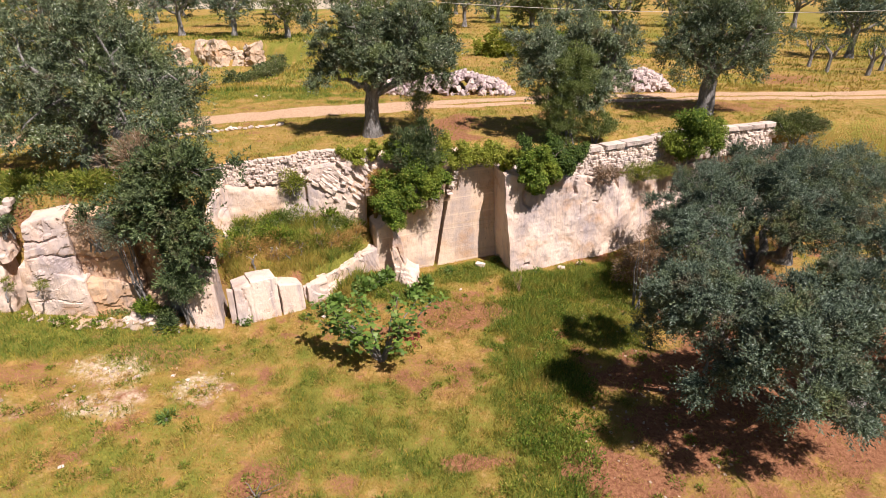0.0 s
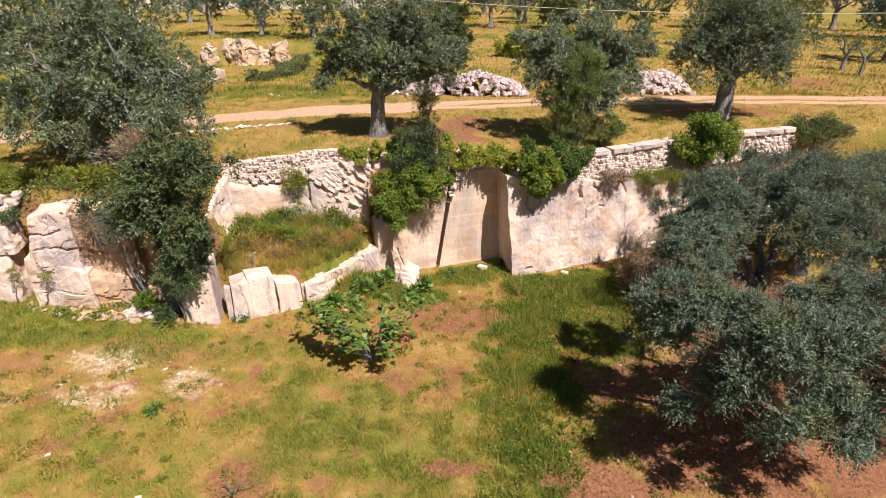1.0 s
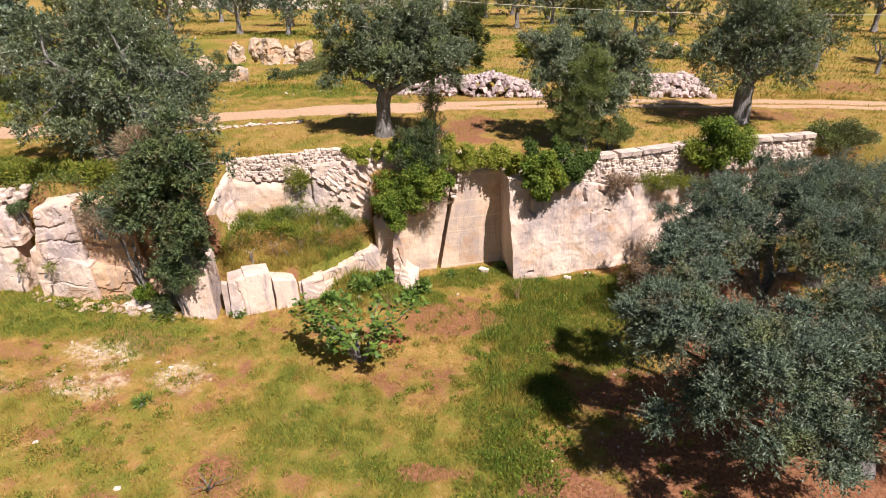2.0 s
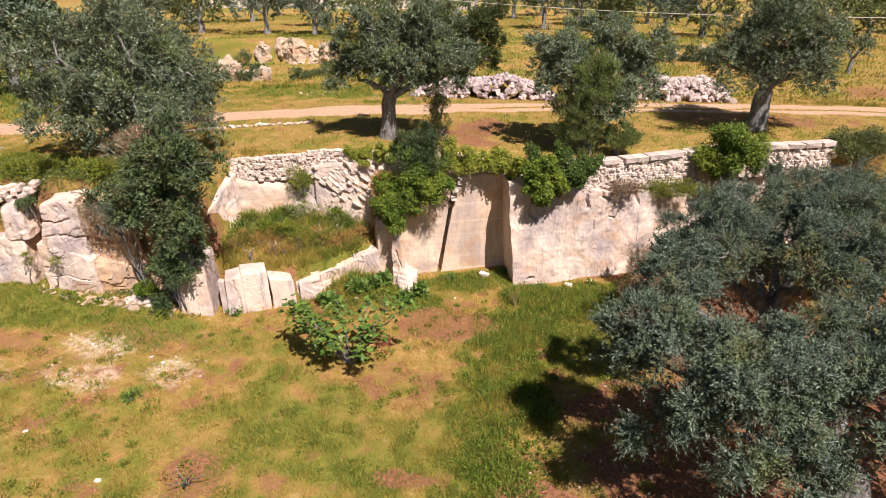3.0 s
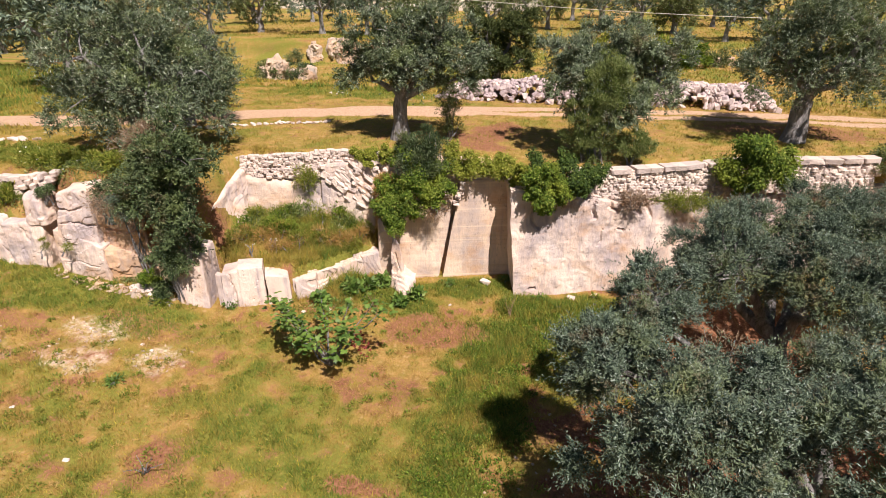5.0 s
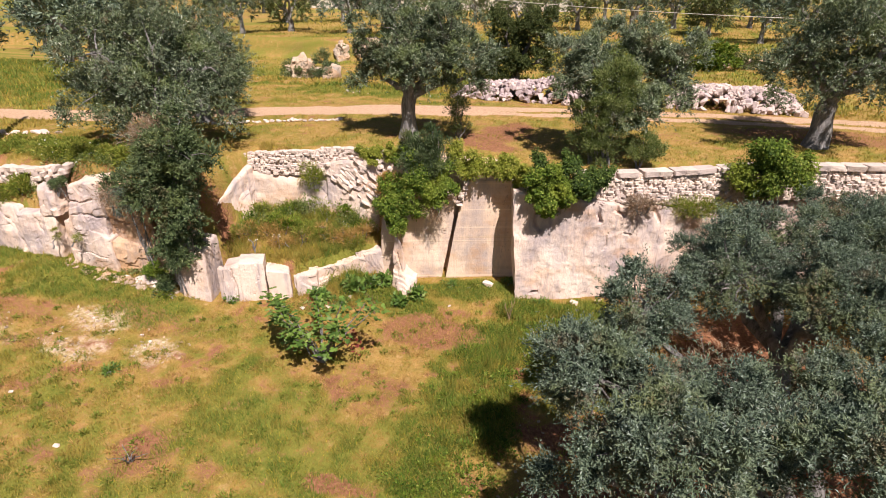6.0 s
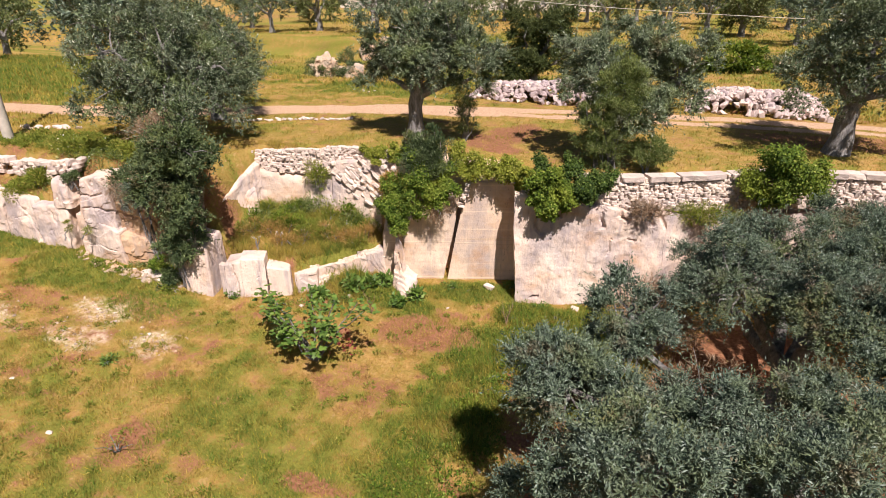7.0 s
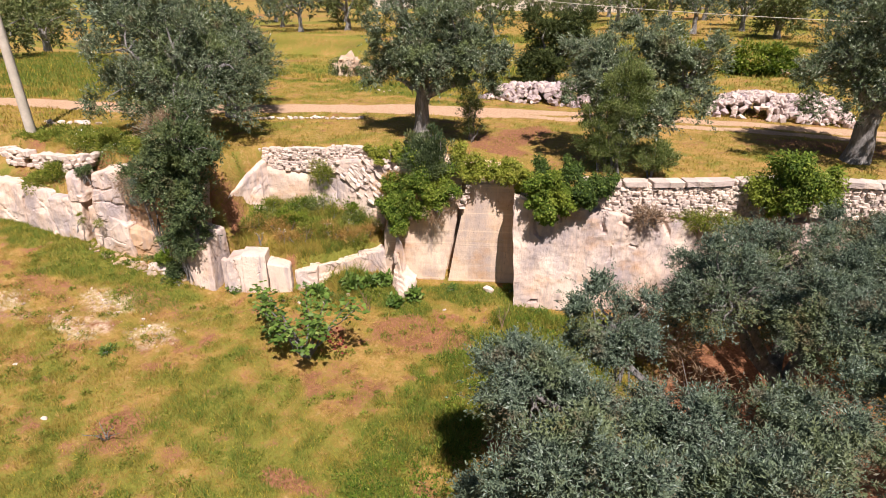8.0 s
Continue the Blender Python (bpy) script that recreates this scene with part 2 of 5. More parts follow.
def floor_height(x, y):
    z = bar(x, (-40, 2.2), (-16, 1.6), (-12, 1.25), (-10, 0.9), (-8.4, 0.7), (-6.4, 0.36), (-4, 0.15), (0, 0), (40, 0))
    z = z * bar(y, (-10, 0.3), (4, 0.55), (10, 1), (40, 1))
    z = z + 0.42 * np.exp(-((x + 3.0 - 0.45 * (y - 16.2)) / 0.55) ** 2 - ((y - 16.2) / 0.9) ** 2)
    return z + 0.06 * fbm(x * 0.5, y * 0.5, 0, 3) + 0.025 * fbm(x * 2.2, y * 2.2, 0, 9, 2)


def terrace_height(x, y):
    return 4.2 + 0.08 * fbm(x * 0.3, y * 0.3, 0, 5) + 0.02 * fbm(x * 1.7, y * 1.7, 0, 8, 2) + 0.004 * np.maximum(y - 45, 0) + (-2.0) * smooth(31.0, 40.0, y) * smooth(55.2, 53.8, y) * smooth(-9, -15, x) + bar(y, (14, -0.05), (20, -0.08), (24, 0), (30, 0.05))


def ground_height(x, y):
    x, y = np.asarray(x, float), np.asarray(y, float)
    y1 = bar(x, (-60, 12.9), (-13, 13.2), (-12.2, 13.6), (-11.8, 14.1), (-9, 14.4), (-8.8, 15.0), (-7.4, 15.0), (-6.3, 14.75), (-4.3, 15.35), (-3.6, 16.0), (-3.2, 16.7), (-2.7, 17.45), (-2.3, 18.2), (-2.15, 19.9), (2.6, 20.0), (2.9, 18.5), (4.6, 19.2), (6.8, 20.3), (9.6, 22.0), (14, 23.2), (60, 26))
    mid = bar(x, (-60, 3.0), (-12.2, 3.0), (-11.6, 4.1), (-7.6, 4.1), (-7.2, 1.35), (-4, 1.2), (-2.5, 1.15), (-2.3, 4.1), (2.6, 4.1), (2.9, 3.1), (6.8, 2.85), (9.6, 2.7), (14, 2.7), (60, 2.7))
    y2 = bar(x, (-60, 13.9), (-13, 14.1), (-12.2, 14.3), (-11.6, 14.6), (-7.8, 15.4), (-7.4, 17.9), (-4.4, 18.7), (-2.4, 19.3), (-2.2, 20.2), (2.6, 20.2), (2.9, 19.3), (4.6, 19.9), (9.0, 22.0), (14, 23.4), (60, 26.4))
    climb = bar(x, (-60, 0.45), (-12, 0.45), (-7.6, 0.0), (-7.2, 1.0), (-3, 0.75), (-2.4, 0.3), (60, 0.0))
    low, high = floor_height(x, y), terrace_height(x, y)
    ledge = mid + climb * np.clip((y - y1) / np.maximum(y2 - y1, 0.3), 0, 1) + 0.05 * fbm(x * 1.4, y * 1.4, 0, 21)
    s1, s2 = smooth(-0.2, 0.2, y - y1), smooth(-0.25, 0.2, y - y2)
    return low * (1 - s1) + s1 * (ledge * (1 - s2) + high * s2)


def blob(x, y, cx, cy, rx, ry, rag):
    """A ragged patch: 1 inside, 0 outside."""
    return smooth(1.15, 0.6, np.hypot((x - cx) / rx, (y - cy) / ry) + rag)


def track_line(x):
    return bar(x, (-60, 9), (-16, 20.6), (-10, 23.6), (-5, 25.6), (0, 26.8), (6, 28.0), (11, 28.7), (16, 28.8), (60, 31))


def zones(x, y):
    """Shares of lush green, bare soil, pale rock and track."""
    up = y > bar(x, (-60, 14), (-8, 14.6), (-7.5, 17.9), (-2.3, 19), (3, 19.2), (9, 21.8), (60, 26))
    n = fbm(x * 0.45, y * 0.45, 0, 31)
    m = fbm(x * 2.3, y * 2.3, 0, 37)
    f = 0.75 * fbm(x * 1.1, y * 1.1, 0, 41)
    g = 0.75 * fbm(x * 2.0, y * 2.0, 0, 71)

    def patch(*spots, rag=f):
        out = 0.0
        for cx, cy, rx, ry, share in spots:
            out = np.maximum(out, share * blob(x, y, cx, cy, rx, ry, rag))
        return out
    green = 0.29 + 0.24 * n + 0.55 * m
    lower_green = patch((2.5, 12.6, 1.4, 3.8, 1), (2.4, 8.8, 1.0, 2.6, 1), (4.5, 16.6, 3.2, 1.8, 1), (1.0, 17.8, 1.6, 0.8, 1), (-12, 12.4, 5.5, 1.2, 1), (-1.6, 16.2, 2.2, 0.9, 1), (-0.6, 9.4, 4.2, 2.4, 0.55), (-4.0, 7.4, 4.0, 2.6, 0.45), (-5.2, 12.6, 3.2, 0.9, 0.3), (-9.5, 8.0, 4.0, 1.6, 0.25), (-4.5, 17.0, 2.6, 1.2, 0.5))
    lower_green = np.maximum(lower_green, patch((4.6, 13.8, 1.7, 1.3, 1), (6.2, 17.9, 2.6, 0.9, 1))) * smooth(9.5, 6.0, x)
    upper_green = patch((-12.5, 15.2, 5, 1.1, 1), (-9, 29.5, 7, 2.2, 0.8), (-20, 24, 6, 3, 0.7), (-32, 32, 14, 14, 0.9), (-6, 36, 6, 4, 0.6), (-14, 60, 16, 5, 0.5))
    green = np.clip(green + 0.72 * np.where(up, upper_green, lower_green) + np.where(up, 0.04, 0.0) + 0.3 * smooth(28, 40, y) * (0.4 + 1.2 * n), 0, 1)
    soil = patch((6.9, 10.3, 3.0, 2.7, 1), (10.8, 12.8, 3.6, 4.5, 1), (3.9, 8.5, 1.2, 0.8, 1), (0.7, 8.9, 0.8, 0.35, 0.8), (0.2, 12.4, 1.2, 0.5, 0.5), (-4.0, 8.3, 0.4, 0.5, 0.8), (-7.5, 12.0, 2.4, 0.5, 0.5), (-10.0, 10.6, 1.6, 0.5, 0.55), (0.4, 14.9, 1.5, 1.0, 0.7), (-3.7, 8.0, 0.6, 1.0, 0.6), (0.4, 22.7, 1.3, 2.4, 0.95), (12, 26.5, 4, 1.2, 0.8), (21, 34, 3, 2, 0.8))
    soil = np.clip(np.maximum(soil, 0.36 + 0.25 * fbm(x * 0.8, y * 0.8, 0, 61) + 0.8 * fbm(x * 2.6, y * 2.6, 0, 62) - 0.35 * green), 0, 1) * np.where(up, 0.75, 1)
    soil = np.maximum(soil, 0.9 * blob(x, y, 9.8, 14.2, 3.4, 6.0, 0) * np.where(up, 0, 1))
    pale = patch((-8.4, 11.2, 0.9, 0.6, 1), (-8.0, 10.1, 0.8, 0.5, 1), (-6.1, 11.0, 0.75, 0.6, 1), (-10.6, 9.6, 0.9, 0.5, 0.7), rag=g)
    pale = np.clip(pale * (0.75 + 0.8 * m), 0, 1)
    d = y - track_line(x) + 0.25 * fbm(x * 0.7, y * 0.7, 0, 81)
    road = smooth(1.15, 0.75, np.abs(d)) * (1 - 0.8 * smooth(0.3, 0.1, np.abs(d + 0.15)) * smooth(-2, 1, x)) * np.where(y > 16, 1, 0)
    return green, soil, pale, road


def spread(lo, hi, step, ends):
    core = np.arange(lo, hi + step / 2, step)
    grow = step * 1.22 ** np.arange(1, 60)
    out = np.cumsum(grow)
    return np.concatenate([lo - out[out < lo - ends[0]][::-1], core, hi + out[out < ends[1] - hi]])


def build_ground():
    gx, gy = spread(-18, 16, 0.17, (-2500, 2500)), np.unique(np.concatenate([spread(4, 33, 0.17, (-400, 3500)), np.arange(37, 58, 0.5)]))
    X, Y = np.meshgrid(gx, gy)
    Z = ground_height(X, Y)
    v = np.stack([X, Y, Z], -1).reshape(-1, 3)
    w = len(gx)
    a = (np.arange(len(gy) - 1)[:, None] * w + np.arange(w - 1)[None]).ravel()
    me = mesh_of("ground", v, np.stack([a, a + 1, a + w + 1, a + w], 1), GROUND, True)
    tint(me, "zones", np.stack(zones(v[:, 0].astype(float), v[:, 1].astype(float)), 1))
    tagged(part("ground", me), "grassy quarry floor and terrace with red soil and a dirt track", "ground", kind="structure")


build_ground()


# ---- rock ----
def roughen(v, amp, seed):
    """Shift points by noise that depends on place alone, so that neighbours stay joined."""
    d = np.zeros_like(v)
    for k in range(3):
        for scale, share in ((0.6, 0.6), (1.7, 0.3), (4.5, 0.16), (10.0, 0.07)):
            d[:, k] += share * vnoise(v[:, 0] * scale, v[:, 1] * scale, v[:, 2] * scale, seed + 7 * k + int(scale * 10))
    return v + d * amp


def hexrock(front_l, front_r, z0, zl, zr, depth, batter=0.12, amp=0.1, seed=1, step=0.09, lean_l=0.0, lean_r=0.0, back_rise=0.1, worn=(0.0, 0.06, 0.06), broken=0.0, cracks=()):
    """A rough six-sided mass: its front foot runs from front_l to front_r, its top from height zl to zr; the face leans back, its ends may lean sideways.
    worn: radii of its arrises along, across and upwards; broken: depth of angular breaks."""
    p, q = np.array(front_l, float), np.array(front_r, float)
    length = np.linalg.norm(q - p)
    along = (q - p) / length
    back = np.array([-along[1], along[0]])
    tl, tr = p + back * batter * (zl - z0) + along * lean_l, q + back * batter * (zr - z0) + along * lean_r
    c = {(0, 0, 0): (*p, z0), (1, 0, 0): (*q, z0), (1, 1, 0): (*(q + back * depth), z0), (0, 1, 0): (*(p + back * depth), z0),
         (0, 0, 1): (*tl, zl), (1, 0, 1): (*tr, zr), (1, 1, 1): (*(q + back * depth + along * lean_r), zr + back_rise), (0, 1, 1): (*(p + back * depth + along * lean_l), zl + back_rise)}
    size = np.array([length, depth, max(zl, zr) - z0])
    cells = np.maximum(2, (size / step).astype(int))
    P, F, n = [], [], 0
    for axis, end in ((1, 0), (0, 1), (1, 1), (0, 0), (2, 1)):
        ua, wa = [k for k in range(3) if k != axis]
        nu, nw = cells[ua], cells[wa]
        u, w = np.meshgrid(np.linspace(0, 1, nu + 1), np.linspace(0, 1, nw + 1))
        g = np.zeros((u.size, 3))
        g[:, axis], g[:, ua], g[:, wa] = end, u.ravel(), w.ravel()
        P.append(g)
        i = (np.arange(nw)[:, None] * (nu + 1) + np.arange(nu)[None]).ravel() + n
        F.append(np.stack([i, i + 1, i + nu + 2, i + nu + 1], 1))
        n += len(g)
    g = np.concatenate(P) * 2 - 1
    r = np.minimum(0.9, 2 * np.array(worn) / size)
    inner = np.clip(g, -(1 - r), 1 - r)
    inner[:, 2] = np.clip(g[:, 2], -1, 1 - r[2])
    d = (g - inner) / np.maximum(r, 1e-6)
    m = np.linalg.norm(d, axis=1, keepdims=True)
    g = np.where(m > 1e-6, inner + d / np.maximum(m, 1e-6) * r, g)
    g = (g + 1) / 2
    v = sum(np.array(xyz)[None] * np.prod([g[:, k] if key[k] else 1 - g[:, k] for k in range(3)], axis=0)[:, None] for key, xyz in c.items())
    if broken:
        t = 1.1 * v[:, 0] + 0.4 * v[:, 2]
        k = np.floor(3.0 * (vnoise(t * 0.9, v[:, 1] * 0.9, v[:, 2] * 1.2, seed + 50) + 0.4 * vnoise(t * 2.6, v[:, 1] * 2, v[:, 2] * 3, seed + 51))) / 3.0
        v[:, :2] += back[None] * (broken * k)[:, None]
        v[:, 2] += broken * 0.6 * k * smooth(0.75, 1.0, g[:, 2])
    v = roughen(v, amp, seed)
    for line, width, deep in cracks:
        near = np.full(len(v), 9.0)
        wob = 0.03 * vnoise(v[:, 0] * 7, v[:, 2] * 7, 0, seed + 90)
        for (xa, za), (xb, zb) in zip(line, line[1:]):
            dx, dz = xb - xa, zb - za
            t = np.clip(((v[:, 0] - xa) * dx + (v[:, 2] - za) * dz) / (dx * dx + dz * dz), 0, 1)
            near = np.minimum(near, np.hypot(v[:, 0] - xa - t * dx + wob, v[:, 2] - za - t * dz + wob))
        v[:, :2] += back[None] * (deep * smooth(width, width * 0.4, near) * (g[:, 1] < 0.3))[:, None]
    return v, np.concatenate(F)


def joined(name, pieces, material, merge=True):
    V, F, n = [], [], 0
    for v, f in pieces:
        V.append(v)
        F.append(f + n)
        n += len(v)
    me = mesh_of(name, np.concatenate(V), np.concatenate(F), material)
    if merge:
        bm = bmesh.new()
        bm.from_mesh(me)
        bmesh.ops.remove_doubles(bm, verts=bm.verts, dist=0.004)
        bmesh.ops.recalc_face_normals(bm, faces=bm.faces)
        bm.to_mesh(me)
        bm.free()
    return me


def rock_thing(name, pieces, material, label, category="rock", kind=""):
    return tagged(part(name, joined(name, pieces, material)), label, category, kind=kind)


# the long cut face, bending back towards its far end
rock_thing("cliff_east", [
    hexrock((2.52, 17.68), (4.6, 18.4), -0.4, 3.6, 3.3, 2.6, 0.13, 0.12, 11, 0.045, -0.2, 0, cracks=[([(2.95, 3.2), (2.82, 2.75), (2.88, 2.5), (3.05, 2.35)], 0.06, 0.14), ([(2.95, 0.22), (3.12, 0.26)], 0.06, 0.15), ([(3.6, 3.3), (3.55, 2.9)], 0.05, 0.08)]),
    hexrock((4.6, 18.4), (6.8, 19.5), -0.4, 3.3, 2.95, 2.4, 0.13, 0.14, 11, 0.045, cracks=[([(4.8, 3.3), (4.74, 2.95), (4.8, 2.6)], 0.07, 0.14), ([(5.3, 3.2), (5.25, 2.95), (5.5, 2.8)], 0.08, 0.14), ([(5.9, 3.1), (6.05, 2.8), (6.25, 2.65)], 0.08, 0.15), ([(5.6, 2.2), (5.75, 2.1)], 0.06, 0.08), ([(6.4, 2.9), (6.6, 2.6)], 0.07, 0.1), ([(5.1, 2.2), (5.05, 1.7)], 0.04, 0.05)]),
    hexrock((6.8, 19.5), (9.6, 21.3), -0.4, 2.95, 2.75, 2.4, 0.13, 0.16, 11, 0.08),
    hexrock((9.6, 21.3), (15.5, 23.2), -0.4, 2.75, 3.3, 2.4, 0.1, 0.2, 11, 0.14)],
    ROCK, "pale limestone quarry face with cut surface and grey stains", "cliff", "structure")
# the sawn niche
rock_thing("cliff_niche", [
    hexrock((-0.28, 18.26), (2.12, 19.16), -0.4, 3.62, 3.62, 1.6, 0.02, 0.022, 15, 0.05, 0.72, 0.05),
    hexrock((1.40, 19.55), (2.75, 19.7), -0.4, 3.62, 3.62, 1.0, 0.0, 0.04, 15, 0.07),
    hexrock((-2.4, 18.75), (1.2, 19.2), -0.4, 3.95, 3.9, 1.2, 0.0, 0.1, 15, 0.1)],
    CUT, "sawn limestone niche with horizontal saw courses", "cliff", "structure")
rock_thing("cliff_split", [
    hexrock((-2.35, 17.45), (-0.42, 18.2), -0.4, 1.75, 3.25, 1.0, 0.04, 0.06, 16, 0.06, 0.05, 0.66, 0.2, (0.05, 0.05, 0.1))],
    CUT, "cut limestone wall split off along a slanting crack", "cliff", "structure")
rock_thing("leaning_slab", [hexrock((-1.72, 16.95), (-1.1, 16.8), -0.25, 1.8, 1.5, 0.34, 0.2, 0.12, 18, 0.035, -0.12, -0.42, 0.0, (0.03, 0.03, 0.03), 0.13, [([(-1.6, 1.2), (-1.4, 0.7), (-1.35, 0.2)], 0.04, 0.1)])],
           ROCK, "thin broken limestone slab leaning against the quarry wall", "rock")
rock_thing("broken_rock", [hexrock((-1.5, 16.72), (-0.8, 16.58), -0.25, 0.62, 0.3, 0.6, 0.25, 0.2, 19, 0.04, 0.0, -0.1, 0.2, (0.05, 0.05, 0.05), 0.2)], ROCK, "broken limestone lump at the foot of the slab", "rock")
# the ledge and its blocks
rock_thing("cut_block", [hexrock((-6.05, 13.82), (-5.6, 14.08), 0.0, 1.44, 1.5, 0.9, 0.1, 0.06, 21, 0.04, 0.04, 0, 0, (0.0, 0.03, 0.03), 0.0, [([(-5.95, 1.5), (-5.78, 0.9), (-5.72, 0.1)], 0.03, 0.05)]), hexrock((-5.6, 14.08), (-4.94, 14.5), 0.0, 1.58, 1.5, 0.9, 0.1, 0.06, 21, 0.04, 0, 0, 0, (0.03, 0.03, 0.03), 0.0, [([(-5.25, 1.6), (-5.2, 1.1), (-5.3, 0.5)], 0.025, 0.03)])], ROCK, "tall pale limestone block with a stepped top beside a dark gap", "rock")
rock_thing("cut_block", [hexrock((-4.935, 14.5), (-4.3, 14.92), 0.0, 1.22, 1.06, 0.9, 0.1, 0.07, 23, 0.04, 0, -0.06, 0, (0.03, 0.04, 0.04), 0.0)], ROCK, "pale lower limestone block with a broken corner", "rock")
rock_thing("stone_sliver", [hexrock((-6.3, 13.9), (-6.14, 13.96), 0.1, 1.4, 1.34, 0.3, 0.05, 0.03, 24, 0.04, 0, 0, 0, (0.02, 0.02, 0.02))], ROCK, "thin upright limestone slab in a gap", "rock")
rock_thing("cut_block", [hexrock((-4.25, 15.1), (-3.65, 15.38), 0.0, 0.88, 0.96, 0.5, 0.06, 0.08, 25, 0.04, 0, 0, 0, (0.03, 0.03, 0.03), 0.1)], ROCK, "small squared limestone block at the ledge", "rock")
rock_thing("ledge_lip", [hexrock((-4.3, 15.12), (-3.6, 15.6), -0.2, 0.82, 0.88, 0.9, 0.1, 0.12, 26, 0.04, 0, 0, 0.06, (0.0, 0.04, 0.04), 0.13), hexrock((-3.6, 15.6), (-3.2, 16.3), -0.2, 0.9, 0.98, 1.2, 0.08, 0.12, 26, 0.04, 0, 0, 0.06, (0.0, 0.04, 0.04), 0.13), hexrock((-3.2, 16.3), (-2.7, 17.05), -0.2, 0.98, 1.02, 1.2, 0.08, 0.1, 26, 0.04, 0, 0, 0.06, (0.0, 0.04, 0.04), 0.12), hexrock((-2.7, 17.05), (-2.25, 17.6), -0.2, 1.06, 1.14, 1.2, 0.06, 0.08, 26, 0.04, 0, 0, 0.06, (0.0, 0.04, 0.04), 0.08)],
           ROCK, "worn limestone edge of the grassy ledge", "rock", "structure")
_lip = np.random.default_rng(88)
for i in range(8):
    u = i / 7
    x, y = -3.95 + 1.5 * u, 15.6 + 1.85 * u ** 0.9
    w, h = float(_lip.uniform(0.22, 0.42)), float(_lip.uniform(0.04, 0.15))
    rock_thing("broken_rock", [hexrock((x - w / 2, y), (x + w / 2, y + 0.2), 0.7, 0.93 + 0.12 * u + h, 0.93 + 0.12 * u + h * 0.6, 0.3, 0.15, 0.1, 400 + i, 0.04, 0, 0, 0, (0.02, 0.02, 0.02), 0.1)], ROCK, "jagged pale limestone chunk on the ledge lip", "rock")
rock_thing("rock_pillar", [hexrock((-7.45, 13.3), (-6.42, 13.58), 0.0, 2.1, 2.0, 1.3, 0.16, 0.1, 27, 0.05, 0.16, -0.08, 0.25, (0.05, 0.05, 0.1), 0.03)], ROCK, "square limestone pillar left standing in the quarry", "rock")
rock_thing("cliff_ledge_back", [hexrock((-7.5, 17.15), (-5.6, 17.6), 1.6, 3.5, 3.25, 1.4, 0.14, 0.16, 31, 0.06, 0, 0, 0.1, (0, 0.3, 0.3)), hexrock((-5.6, 17.6), (-4.3, 18.15), 1.4, 3.25, 2.3, 1.3, 0.2, 0.16, 31, 0.06, 0, -0.1, 0.3, (0, 0.3, 0.3))],
           TAN, "rounded limestone outcrop behind the grassy ledge", "rock", "structure")
rock_thing("rock_slab", [hexrock((-7.5, 16.0), (-6.85, 16.7), 1.8, 2.6, 3.0, 0.45, 0.35, 0.14, 33, 0.05, 0, 0, 0, (0.1, 0.1, 0.1), 0.1)], ROCK, "pale slab sticking out of the grassy bank", "rock")
# the weathered rock towards the west
rock_thing("cliff_recess", [hexrock((-9.1, 14.25), (-7.65, 14.3), 0.0, 3.9, 3.9, 1.8, 0.03, 0.2, 34, 0.08, worn=(0, 0.2, 0.2), broken=0.25)], STAINED, "shaded brown-stained limestone recess with rubble at its foot", "cliff", "structure")
rock_thing("cliff_return", [hexrock((-7.2, 15.3), (-6.95, 17.5), 0.8, 2.7, 3.7, 1.0, 0.12, 0.14, 34, 0.06, worn=(0.05, 0.1, 0.1), broken=0.06)], ROCK, "pale limestone side wall at the end of the grassy ledge", "cliff", "structure")
rock_thing("cliff_west", [
    hexrock((-11.5, 13.10), (-9.9, 13.38), 0.3, 2.62, 2.08, 1.5, 0.05, 0.08, 35, 0.045, worn=(0.03, 0.03, 0.03), broken=0.05, cracks=[([(-11.4, 1.5), (-10.8, 1.55), (-10.2, 1.4)], 0.03, 0.04)]),
    hexrock((-11.45, 13.18), (-10.15, 13.48), 1.9, 3.8, 3.95, 1.5, 0.14, 0.12, 36, 0.045, 0.3, 0, 0.1, (0.03, 0.04, 0.05), 0.1, [([(-11.3, 3.25), (-10.9, 3.2), (-10.5, 3.3)], 0.045, 0.09), ([(-11.2, 2.8), (-10.7, 2.85), (-10.2, 2.7)], 0.04, 0.07), ([(-10.75, 3.9), (-10.8, 3.3)], 0.035, 0.06)])],
    ROCK, "weathered limestone face with a slanting crack", "cliff", "structure")
rock_thing("cliff_stained", [
    hexrock((-9.86, 13.42), (-8.7, 13.75), 0.3, 2.02, 1.62, 1.5, 0.1, 0.16, 35, 0.045, worn=(0.04, 0.05, 0.05), broken=0.14),
    hexrock((-10.12, 13.52), (-8.7, 13.98), 1.6, 3.9, 3.9, 1.5, 0.16, 0.18, 36, 0.045, 0, 0, 0.1, (0.05, 0.05, 0.08), 0.24, [([(-10.0, 2.6), (-9.5, 2.5), (-9.0, 2.6)], 0.05, 0.1), ([(-9.6, 3.4), (-9.3, 2.9)], 0.05, 0.1)])],
    STAINED, "ochre-stained weathered limestone face under the olive", "cliff", "structure")
rock_thing("boulder", [hexrock((-12.5, 13.12), (-11.7, 13.26), 2.78, 3.72, 3.72, 0.8, 0.1, 0.2, 37, 0.045, 0.05, -0.05, 0, (0.16, 0.16, 0.16), 0.14)], ROCK, "rounded limestone boulder on top of the blocks", "rock")
